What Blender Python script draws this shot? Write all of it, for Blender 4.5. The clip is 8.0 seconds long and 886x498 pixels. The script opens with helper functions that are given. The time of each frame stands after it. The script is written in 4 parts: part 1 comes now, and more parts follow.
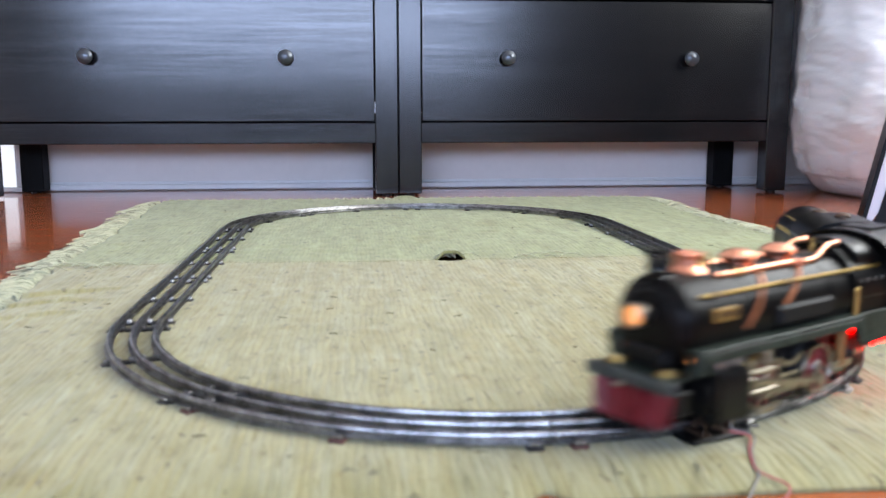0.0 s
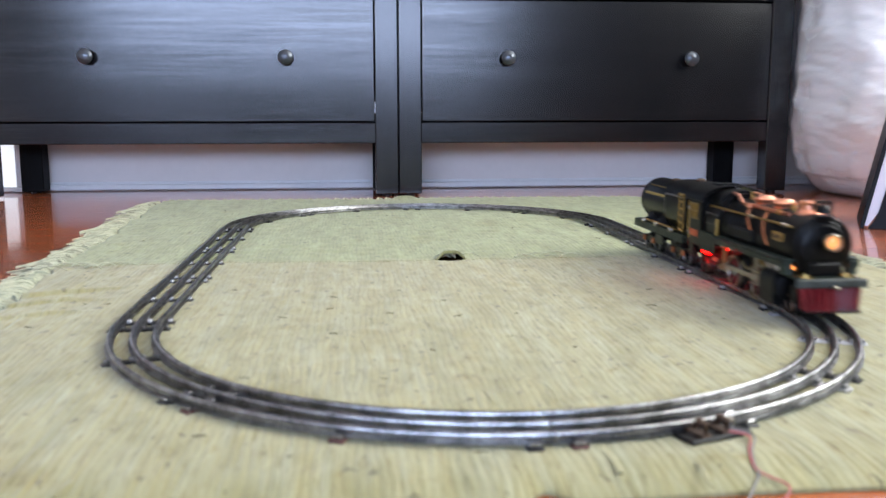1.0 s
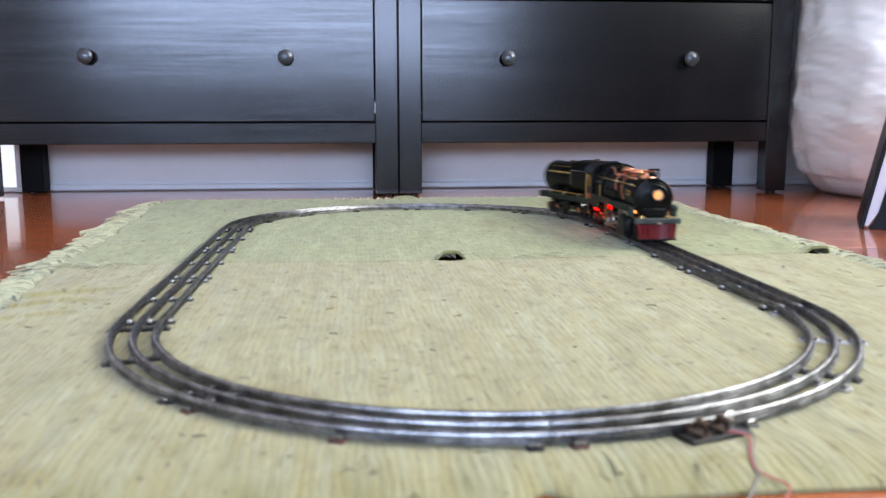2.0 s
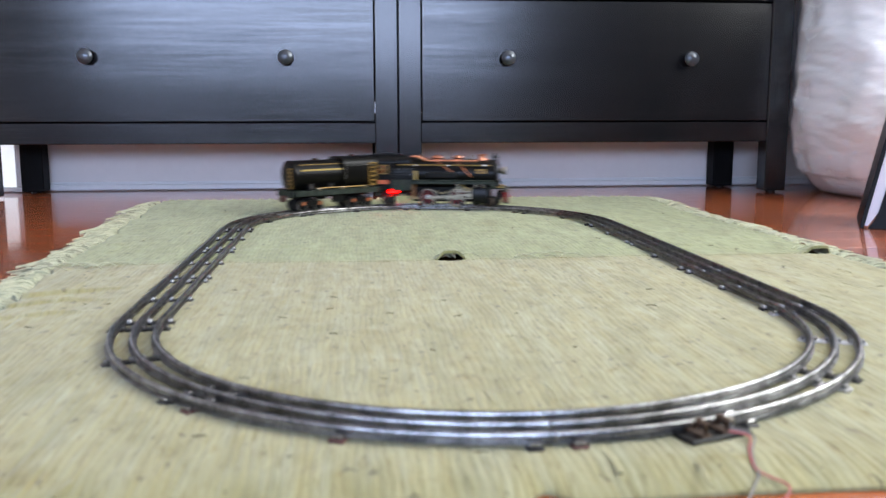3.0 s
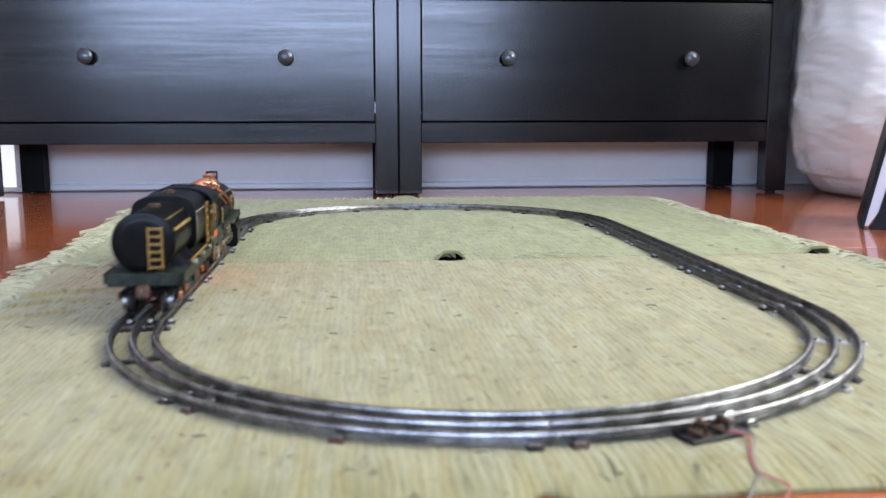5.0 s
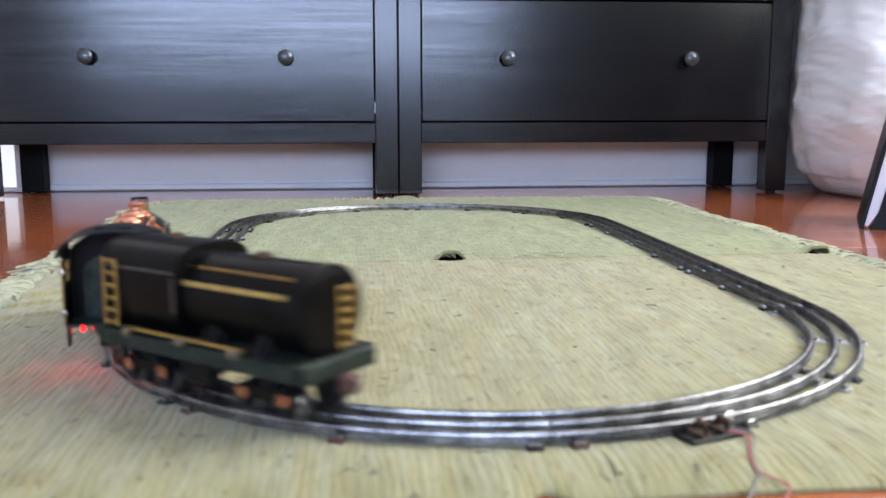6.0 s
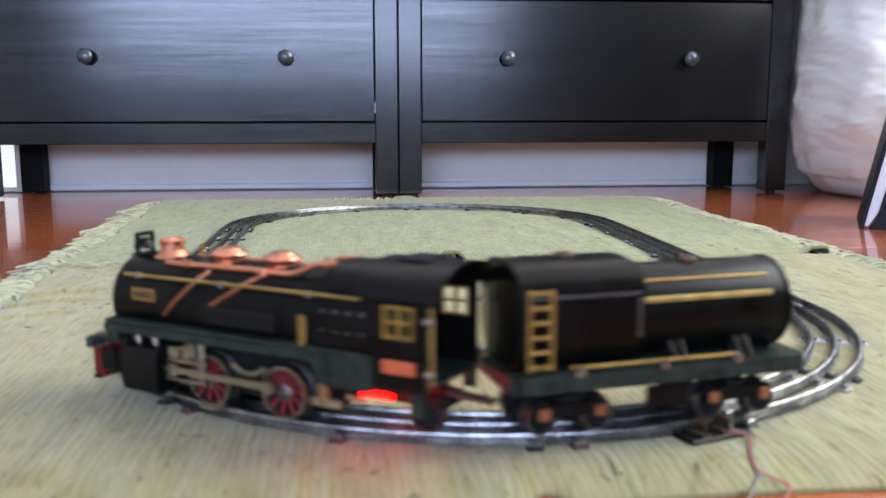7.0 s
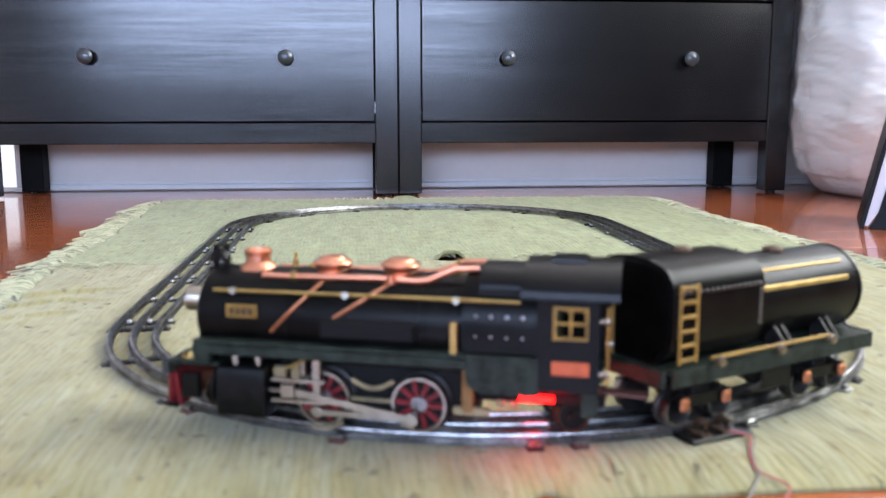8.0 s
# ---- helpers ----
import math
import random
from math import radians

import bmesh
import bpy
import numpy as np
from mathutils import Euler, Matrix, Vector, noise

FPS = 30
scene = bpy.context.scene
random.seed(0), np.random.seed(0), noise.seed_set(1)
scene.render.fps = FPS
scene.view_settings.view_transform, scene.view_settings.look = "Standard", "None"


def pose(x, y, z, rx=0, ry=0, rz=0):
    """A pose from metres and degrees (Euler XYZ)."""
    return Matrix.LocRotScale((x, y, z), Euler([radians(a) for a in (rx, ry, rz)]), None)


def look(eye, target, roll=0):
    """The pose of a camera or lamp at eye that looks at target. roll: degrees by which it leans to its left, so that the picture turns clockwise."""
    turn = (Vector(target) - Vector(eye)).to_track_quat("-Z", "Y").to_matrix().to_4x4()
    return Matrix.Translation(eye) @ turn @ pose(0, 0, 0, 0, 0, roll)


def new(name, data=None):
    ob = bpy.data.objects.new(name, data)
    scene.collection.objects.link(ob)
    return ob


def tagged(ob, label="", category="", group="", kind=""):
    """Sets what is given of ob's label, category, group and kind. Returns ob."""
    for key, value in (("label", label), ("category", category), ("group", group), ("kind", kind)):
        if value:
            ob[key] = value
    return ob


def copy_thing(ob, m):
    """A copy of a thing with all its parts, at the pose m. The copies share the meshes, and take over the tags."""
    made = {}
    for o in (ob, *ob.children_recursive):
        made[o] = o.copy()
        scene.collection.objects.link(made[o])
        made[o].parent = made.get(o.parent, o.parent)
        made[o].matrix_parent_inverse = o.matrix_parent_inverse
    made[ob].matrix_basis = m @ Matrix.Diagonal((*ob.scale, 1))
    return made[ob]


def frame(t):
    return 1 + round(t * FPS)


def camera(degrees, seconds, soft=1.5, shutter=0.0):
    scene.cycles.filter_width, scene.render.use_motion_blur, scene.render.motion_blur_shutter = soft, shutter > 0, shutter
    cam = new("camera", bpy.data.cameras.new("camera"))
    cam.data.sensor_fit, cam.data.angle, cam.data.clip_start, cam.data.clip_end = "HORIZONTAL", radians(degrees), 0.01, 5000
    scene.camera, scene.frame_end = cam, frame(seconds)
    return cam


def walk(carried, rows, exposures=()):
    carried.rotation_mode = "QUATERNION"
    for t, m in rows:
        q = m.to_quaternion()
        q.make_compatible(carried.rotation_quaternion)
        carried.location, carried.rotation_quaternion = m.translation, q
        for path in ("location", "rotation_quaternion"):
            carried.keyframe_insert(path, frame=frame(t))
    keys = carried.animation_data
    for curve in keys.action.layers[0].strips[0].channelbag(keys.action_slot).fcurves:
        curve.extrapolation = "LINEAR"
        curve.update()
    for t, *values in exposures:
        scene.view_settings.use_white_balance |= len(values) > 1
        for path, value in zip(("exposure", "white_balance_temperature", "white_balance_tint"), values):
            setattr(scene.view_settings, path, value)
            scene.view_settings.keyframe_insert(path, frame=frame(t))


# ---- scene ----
cam = camera(52.46, 8.0, soft=1.35, shutter=0.8)
EYE = (-0.1188, -0.8456, 0.2077)
AIM = (0.0773, 1.1218, -0.0937)
walk(cam, [(0.0, look(EYE, AIM, -0.08)), (8.0, look(EYE, AIM, -0.08))], [(0.0, 0.08), (1.7, 0.08), (2.8, 0.0), (7.4, 0.0), (8.0, 0.20)])
# the lens is focused on the cabinets, so that what is near is soft
cam.data.dof.use_dof, cam.data.dof.focus_distance, cam.data.dof.aperture_fstop = True, 2.1, 9.5

# ---- light: an overcast day through a large window behind the camera, plus an added side window as fill ----
world = bpy.data.worlds.new("sky")
scene.world = world
world.use_nodes = True
wt = world.node_tree
sky = wt.nodes.new("ShaderNodeTexSky")
sky.sky_type, sky.sun_disc = "NISHITA", False
sky.sun_elevation, sky.sun_rotation = radians(38), radians(150)
wt.nodes["Background"].inputs["Strength"].default_value = 0.12
wt.links.new(sky.outputs[0], wt.nodes["Background"].inputs["Color"])
sun = new("sun", bpy.data.lights.new("sun", "SUN"))
sun.data.energy, sun.data.angle, sun.data.color = 1.0, radians(12), (1, 0.95, 0.88)
sun.matrix_world = look((0, 0, 6), (2.5, 3.0, 0))

ROOM = pose(-0.0058, 1.3858, 0, 0, 0, -0.27)   # the room's frame: origin between the two cabinets, at their fronts
XL, XR, YB, YW, CEIL = -2.3, 1.95, -4.0, 0.249, 2.45   # room's inner faces, in the room's frame
WIN = (-1.86, 0.84, 0.55, 1.12)   # the large window's opening in the wall behind the camera: x0, x1, z0, z1
WIN_E = (-2.40, -0.30, 0.85, 2.30)   # the added fill window's opening in the east wall: y0, y1, z0, z1


def daylight(name, eye, aim, width, height, power, color):
    lamp = new(name, bpy.data.lights.new(name, "AREA"))
    lamp.data.shape, lamp.data.size, lamp.data.size_y = "RECTANGLE", width, height
    lamp.data.energy, lamp.data.color = power, color
    lamp.matrix_world = ROOM @ look(eye, aim)


xm, zm = (WIN[0] + WIN[1]) / 2, (WIN[2] + WIN[3]) / 2
daylight("large_window_daylight", (xm, YB - 0.045, zm), (xm, 0, zm), WIN[1] - WIN[0], WIN[3] - WIN[2], 92, (0.50, 0.63, 0.96))
# fill light from the right, through an unseen window that is added
ym, zm = (WIN_E[0] + WIN_E[1]) / 2, (WIN_E[2] + WIN_E[3]) / 2
daylight("east_fill_daylight", (XR + 0.045, ym, zm), (0, ym, zm), WIN_E[1] - WIN_E[0], WIN_E[3] - WIN_E[2], 128, (0.92, 0.94, 0.94))


# ---- materials ----
def material(name, color, rough=0.5, metal=0.0, var=0.25, scale=40.0, stretch=(1, 1, 1), bump=0.1, coat_rough=0.12, coat=0.0, glow=None, random_tint=0.0, tint=None, spec=0.5, coat_ior=1.5):
    """A principled surface with colour and roughness that vary at two scales, and a fine relief."""
    m = bpy.data.materials.new(name)
    m.use_nodes = True
    nt = m.node_tree
    b = nt.nodes["Principled BSDF"]
    b.inputs["Metallic"].default_value = metal
    b.inputs["Coat Weight"].default_value = coat
    b.inputs["Specular IOR Level"].default_value = spec
    b.inputs["Coat IOR"].default_value = coat_ior
    b.inputs["Coat Roughness"].default_value = coat_rough
    if glow:
        b.inputs["Emission Color"].default_value = (*glow[0], 1)
        b.inputs["Emission Strength"].default_value = glow[1]
    co = nt.nodes.new("ShaderNodeTexCoord")
    mp = nt.nodes.new("ShaderNodeMapping")
    mp.inputs["Scale"].default_value = stretch
    nt.links.new(co.outputs["Object"], mp.inputs["Vector"])
    big, small = nt.nodes.new("ShaderNodeTexNoise"), nt.nodes.new("ShaderNodeTexNoise")
    for n, s, d in ((big, scale, 4), (small, scale * 9, 3)):
        n.inputs["Scale"].default_value, n.inputs["Detail"].default_value = s, d
        nt.links.new(mp.outputs[0], n.inputs["Vector"])
    mix = nt.nodes.new("ShaderNodeMath")
    mix.operation = "MULTIPLY_ADD"
    mix.inputs[1].default_value = 0.6
    nt.links.new(big.outputs["Fac"], mix.inputs[0])
    half = nt.nodes.new("ShaderNodeMath")
    half.operation = "MULTIPLY"
    half.inputs[1].default_value = 0.4
    nt.links.new(small.outputs["Fac"], half.inputs[0])
    nt.links.new(half.outputs[0], mix.inputs[2])
    ramp = nt.nodes.new("ShaderNodeValToRGB")
    c2 = tint or tuple(min(1, c * (1 + var)) for c in color)
    c1 = tuple(c * (1 - var) for c in color)
    ramp.color_ramp.elements[0].position, ramp.color_ramp.elements[1].position = 0.33, 0.67
    ramp.color_ramp.elements[0].color, ramp.color_ramp.elements[1].color = (*c1, 1), (*c2, 1)
    nt.links.new(mix.outputs[0], ramp.inputs[0])
    out = ramp.outputs[0]
    if random_tint:
        info, hsv, rng = nt.nodes.new("ShaderNodeObjectInfo"), nt.nodes.new("ShaderNodeHueSaturation"), nt.nodes.new("ShaderNodeMapRange")
        rng.inputs["To Min"].default_value, rng.inputs["To Max"].default_value = 1 - random_tint, 1 + random_tint
        nt.links.new(info.outputs["Random"], rng.inputs["Value"])
        nt.links.new(rng.outputs[0], hsv.inputs["Value"])
        nt.links.new(out, hsv.inputs["Color"])
        out = hsv.outputs[0]
    nt.links.new(out, b.inputs["Base Color"])
    rr = nt.nodes.new("ShaderNodeMapRange")
    rr.inputs["To Min"].default_value, rr.inputs["To Max"].default_value = max(0.02, rough * 0.8), min(1, rough * 1.2)
    nt.links.new(mix.outputs[0], rr.inputs["Value"])
    nt.links.new(rr.outputs[0], b.inputs["Roughness"])
    if bump:
        bp = nt.nodes.new("ShaderNodeBump")
        bp.inputs["Strength"].default_value, bp.inputs["Distance"].default_value = bump, 0.002
        nt.links.new(mix.outputs[0], bp.inputs["Height"])
        nt.links.new(bp.outputs[0], b.inputs["Normal"])
        if coat:
            nt.links.new(bp.outputs[0], b.inputs["Coat Normal"])
    return m


M_WALL = material("white_wall_paint", (0.80, 0.755, 0.735), 0.7, var=0.03, scale=6, bump=0.05)
# unseen walls, toned dark and grey to set the cabinets' reflections and the fill
M_SLATE = material("dark_unseen_wall_tone", (0.05, 0.053, 0.06), 0.7, var=0.04, scale=6, bump=0.05)
M_GREY = material("light_grey_wall_paint", (0.45, 0.45, 0.45), 0.7, var=0.04, scale=6, bump=0.05)
M_TRIM = material("white_gloss_trim", (0.80, 0.80, 0.81), 0.35, var=0.03, scale=8, bump=0.03)
M_CEIL = material("white_ceiling_paint", (0.82, 0.82, 0.81), 0.9, var=0.02, scale=5, bump=0.05)
M_PLANK = material("varnished_red_brown_wood", (0.34, 0.085, 0.024), 0.25, var=0.34, scale=7, stretch=(0.8, 13, 13), bump=0.012, coat=0.72, coat_rough=0.06, random_tint=0.16)
M_CAB = material("black_brown_stained_wood", (0.0035, 0.0035, 0.0042), 0.42, var=0.6, scale=7, stretch=(1.0, 10, 15), bump=0.08, coat=1.0, coat_rough=0.20, spec=0.03, coat_ior=1.64)
def grained_gloss(m, low, high):
    """Boards and grain lines that take the varnish unevenly."""
    nt = m.node_tree
    b = nt.nodes["Principled BSDF"]
    co = nt.nodes.new("ShaderNodeTexCoord")
    facs = []
    for stretch, detail, warp in (((0.9, 3, 19), 3, 0.4), ((4.0, 20, 150), 3, 0.8)):
        mp, n = nt.nodes.new("ShaderNodeMapping"), nt.nodes.new("ShaderNodeTexNoise")
        mp.inputs["Scale"].default_value = stretch
        n.inputs["Scale"].default_value, n.inputs["Detail"].default_value, n.inputs["Distortion"].default_value = 1.0, detail, warp
        nt.links.new(co.outputs["Object"], mp.inputs["Vector"])
        nt.links.new(mp.outputs[0], n.inputs["Vector"])
        facs.append(n.outputs["Fac"])
    add = nt.nodes.new("ShaderNodeMath")
    add.operation = "MULTIPLY_ADD"
    add.inputs[1].default_value = 0.75
    nt.links.new(facs[1], add.inputs[0])
    nt.links.new(facs[0], add.inputs[2])
    rng = nt.nodes.new("ShaderNodeMapRange")
    rng.inputs["From Min"].default_value, rng.inputs["From Max"].default_value = 0.66, 1.10
    rng.inputs["To Min"].default_value, rng.inputs["To Max"].default_value = low, high
    nt.links.new(add.outputs[0], rng.inputs["Value"])
    nt.links.new(rng.outputs[0], b.inputs["Coat Weight"])


grained_gloss(M_CAB, 0.60, 1.0)
M_CABV = material("black_brown_stained_posts", (0.0035, 0.0035, 0.0042), 0.42, var=0.5, scale=7, stretch=(14, 10, 1.2), bump=0.06, coat=0.9, coat_rough=0.21, spec=0.03, coat_ior=1.6)
# posts' stain without its gloss: the back legs' shade is put into the finish
M_CABB = material("shaded_matt_black_legs", (0.0035, 0.0035, 0.0040), 0.6, var=0.5, scale=7, stretch=(14, 10, 1.2), bump=0.06, spec=0.12)
M_KNOB = material("grey_metallic_knob", (0.085, 0.095, 0.11), 0.30, 0.7, var=0.1, scale=60, bump=0.0)
M_STEEL = material("bright_steel", (0.55, 0.55, 0.56), 0.28, 1.0, var=0.2, scale=120, bump=0.05)
M_RAIL = material("worn_tinplate_rail", (0.27, 0.269, 0.268), 0.31, 1.0, var=0.8, scale=60, bump=0.3)
M_TIN = material("bright_tin_clip", (0.52, 0.52, 0.54), 0.42, 0.55, var=0.15, scale=150, bump=0.05)
M_PANE = material("daylit_frosted_glass", (0.80, 0.82, 0.85), 0.3, glow=((0.88, 0.94, 1.0), 0.75), bump=0.02)
M_TIE = material("dark_oxidised_tie", (0.035, 0.033, 0.032), 0.45, 0.7, var=0.5, scale=90, bump=0.2)
M_TIE_RUST = material("rusty_brown_tie", (0.10, 0.045, 0.035), 0.6, 0.3, var=0.5, scale=90, bump=0.3)
M_BLACK = material("black_enamel", (0.0028, 0.0025, 0.0022), 0.33, var=0.8, scale=55, bump=0.09, spec=0.14)
M_SATIN = material("worn_black_enamel", (0.003, 0.003, 0.003), 0.34, var=0.5, scale=80, bump=0.04, spec=0.2)
M_GREEN = material("dark_green_enamel", (0.009, 0.014, 0.0095), 0.45, spec=0.2, var=0.8, scale=110, bump=0.4, tint=(0.034, 0.046, 0.034))
M_COPPER = material("bright_copper", (0.77, 0.34, 0.21), 0.32, 1.0, var=0.18, scale=90, bump=0.05)
M_OLDCOPPER = material("dull_aged_copper", (0.40, 0.15, 0.07), 0.42, 0.8, var=0.3, scale=120, bump=0.1)
M_BRASS = material("old_brass", (0.42, 0.29, 0.10), 0.36, 1.0, var=0.25, scale=90, bump=0.05)
M_OLDBRASS = material("brown_tarnished_brass", (0.075, 0.045, 0.028), 0.5, 0.6, var=0.5, scale=150, bump=0.2)
M_GOLD = material("gold_ochre_paint", (0.26, 0.15, 0.028), 0.45, 0.2, var=0.45, scale=120, bump=0.05)
M_STRIPE = material("yellow_gilt_stripe", (0.46, 0.33, 0.10), 0.4, 0.5, var=0.3, scale=120, bump=0.05)
M_ORANGE = material("orange_red_plate", (0.50, 0.10, 0.035), 0.45, var=0.2, scale=150, bump=0.05)
M_RED = material("dull_red_enamel", (0.145, 0.012, 0.015), 0.4, spec=0.3, var=0.35, scale=90, bump=0.05)
M_NICKEL = material("worn_nickel", (0.36, 0.325, 0.265), 0.33, 1.0, var=0.25, scale=100, bump=0.08)
M_BEAM = material("scuffed_grey_green_paint", (0.04, 0.046, 0.041), 0.45, 0.2, var=0.5, scale=90, bump=0.1)
M_LAMP = material("lit_headlamp_lens", (0.35, 0.16, 0.06), 0.3, glow=((1.0, 0.40, 0.12), 1.1), bump=0)
M_MARK = material("lit_orange_marker", (0.8, 0.35, 0.1), 0.3, glow=((1.0, 0.30, 0.06), 3.0), bump=0)
M_GLOW = material("lit_red_lamp", (0.8, 0.02, 0.01), 0.3, glow=((1.0, 0.0002, 0.0001), 90.0), bump=0)
M_BULB = material("lit_red_bulb", (0.8, 0.02, 0.01), 0.3, glow=((1.0, 0.0004, 0.0002), 14.0), bump=0)
M_CREAM = material("dull_yellowed_brass", (0.26, 0.21, 0.12), 0.45, 0.55, var=0.35, scale=120, bump=0.15)
M_FIBRE = material("ochre_brown_fibre", (0.22, 0.105, 0.03), 0.6, var=0.35, scale=120, bump=0.15)
M_FLECK = material("dark_olive_thread", (0.17, 0.15, 0.08), 0.95, var=0.5, scale=80, bump=0.3)
M_FILM = material("white_bundle_in_stretch_film", (0.93, 0.94, 0.95), 0.55, var=0.05, scale=9, stretch=(0.7, 0.7, 3), bump=0.6)
M_SHELL = material("clear_stretch_film", (0.94, 0.95, 0.97), 0.14, var=0.05, scale=12, stretch=(1, 1, 5), bump=1.0)
M_SHELL.node_tree.nodes["Principled BSDF"].inputs["Alpha"].default_value = 0.30
M_BOARD = material("black_board_cover", (0.007, 0.007, 0.008), 0.38, var=0.3, scale=30, bump=0.05, spec=0.15)
M_PAPER = material("white_paper_edges", (0.84, 0.84, 0.90), 0.6, var=0.06, scale=40, stretch=(1, 1, 30), bump=0.1)
M_RUBBER = material("grey_wire_insulation", (0.16, 0.15, 0.14), 0.5, var=0.2, scale=90)
M_WIRE = material("red_wire_insulation", (0.40, 0.10, 0.095), 0.5, var=0.2, scale=90)
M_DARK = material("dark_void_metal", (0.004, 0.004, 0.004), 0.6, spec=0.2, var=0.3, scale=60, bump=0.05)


def rug_material():
    m = bpy.data.materials.new("woven_pale_green_cotton")
    m.use_nodes = True
    nt = m.node_tree
    b = nt.nodes["Principled BSDF"]
    b.inputs["Roughness"].default_value = 0.95
    b.inputs["Sheen Weight"].default_value = 0.2
    co = nt.nodes.new("ShaderNodeTexCoord")

    def noise_at(stretch, scale, detail, warp=0.0):
        mp, n = nt.nodes.new("ShaderNodeMapping"), nt.nodes.new("ShaderNodeTexNoise")
        mp.inputs["Scale"].default_value = stretch
        n.inputs["Distortion"].default_value = warp
        n.inputs["Scale"].default_value, n.inputs["Detail"].default_value = scale, detail
        nt.links.new(co.outputs["Object"], mp.inputs["Vector"])
        nt.links.new(mp.outputs[0], n.inputs["Vector"])
        return n.outputs["Fac"]

    def ramp(fac, *stops):
        r = nt.nodes.new("ShaderNodeValToRGB")
        els = r.color_ramp.elements
        els[0].position, els[1].position = stops[0][0], stops[-1][0]
        els[0].color, els[1].color = (*stops[0][1], 1), (*stops[-1][1], 1)
        for p, c in stops[1:-1]:
            els.new(p).color = (*c, 1)
        nt.links.new(fac, r.inputs[0])
        return r.outputs[0]

    def mixed(kind, fac, a, b2):
        x = nt.nodes.new("ShaderNodeMix")
        x.data_type, x.blend_type = "RGBA", kind
        if isinstance(fac, float):
            x.inputs["Factor"].default_value = fac
        else:
            nt.links.new(fac, x.inputs["Factor"])
        nt.links.new(a, x.inputs["A"])
        nt.links.new(b2, x.inputs["B"])
        return x.outputs["Result"]

    ribs = noise_at((112, 19, 1), 1.0, 6, 0.9)
    cream = ramp(ribs, (0.28, (0.230, 0.210, 0.089)), (0.5, (0.273, 0.250, 0.115)), (0.72, (0.308, 0.291, 0.152)))
    strips = noise_at((70, 6.5, 1), 1.0, 3, 0.8)
    cream = mixed("MIX", 0.30, cream, ramp(strips, (0.33, (0.243, 0.206, 0.068)), (0.45, (0.270, 0.252, 0.116)), (0.56, (0.281, 0.280, 0.164)), (0.66, (0.315, 0.332, 0.245))))
    green = ramp(ribs, (0.28, (0.199, 0.216, 0.085)), (0.5, (0.231, 0.254, 0.107)), (0.72, (0.271, 0.291, 0.132)))
    sep = nt.nodes.new("ShaderNodeSeparateXYZ")
    nt.links.new(co.outputs["Object"], sep.inputs[0])
    far = nt.nodes.new("ShaderNodeMapRange")
    far.inputs["From Min"].default_value, far.inputs["From Max"].default_value = 0.348, 0.374
    nt.links.new(sep.outputs["Y"], far.inputs["Value"])
    base = mixed("MIX", far.outputs[0], cream, green)
    patch = ramp(noise_at((34, 9, 1), 1.0, 3, 0.6), (0.32, (0.82, 0.81, 0.68)), (0.47, (0.95, 0.94, 0.88)), (0.64, (1.07, 1.06, 1.03)))
    base = mixed("MULTIPLY", 1.0, base, patch)
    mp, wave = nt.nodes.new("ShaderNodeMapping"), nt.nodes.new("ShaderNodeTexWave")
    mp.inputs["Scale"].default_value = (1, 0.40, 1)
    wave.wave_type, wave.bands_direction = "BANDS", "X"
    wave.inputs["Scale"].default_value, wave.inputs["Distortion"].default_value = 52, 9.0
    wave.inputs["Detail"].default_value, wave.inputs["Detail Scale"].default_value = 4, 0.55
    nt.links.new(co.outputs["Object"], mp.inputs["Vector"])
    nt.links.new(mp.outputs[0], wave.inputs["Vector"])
    # shade between the ribs, painted in as a darker colour along the wave
    groove_shade = ramp(wave.outputs["Fac"], (0.0, (0.74, 0.72, 0.65)), (0.17, (0.93, 0.925, 0.90)), (0.5, (1.0, 1.0, 1.0)))
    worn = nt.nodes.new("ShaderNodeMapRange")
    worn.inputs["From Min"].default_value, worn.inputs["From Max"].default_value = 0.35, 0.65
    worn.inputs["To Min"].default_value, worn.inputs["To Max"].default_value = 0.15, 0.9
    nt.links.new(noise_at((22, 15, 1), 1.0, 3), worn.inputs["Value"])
    base = mixed("MULTIPLY", worn.outputs[0], base, groove_shade)
    stain = ramp(noise_at((13, 10, 1), 1.0, 4, 0.5), (0.26, (0.82, 0.74, 0.48)), (0.38, (1.0, 1.0, 1.0)))
    base = mixed("MULTIPLY", 0.8, base, stain)
    slub = ramp(noise_at((150, 38, 1), 1.0, 3), (0.34, (0.78, 0.76, 0.66)), (0.46, (1.0, 1.0, 1.0)), (0.60, (1.0, 1.0, 1.0)), (0.70, (1.10, 1.10, 1.10)))
    base = mixed("MULTIPLY", 0.9, base, slub)
    olive = ramp(noise_at((44, 26, 1), 1.0, 3, 0.4), (0.27, (0.72, 0.62, 0.30)), (0.36, (1.0, 1.0, 1.0)))
    base = mixed("MULTIPLY", 0.7, base, olive)
    fleck = ramp(noise_at((85, 62, 1), 1.0, 1.5), (0.28, (0.22, 0.18, 0.10)), (0.345, (1, 1, 1)))
    base = mixed("MULTIPLY", 0.6, base, fleck)
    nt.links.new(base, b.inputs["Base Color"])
    bp = nt.nodes.new("ShaderNodeBump")
    bp.inputs["Strength"].default_value, bp.inputs["Distance"].default_value = 0.20, 0.002
    fine = nt.nodes.new("ShaderNodeMath")
    fine.operation = "MULTIPLY_ADD"
    fine.inputs[1].default_value = 0.9
    nt.links.new(noise_at((420, 200, 200), 1.0, 2), fine.inputs[0])
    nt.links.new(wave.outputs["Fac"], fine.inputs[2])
    nt.links.new(fine.outputs[0], bp.inputs["Height"])
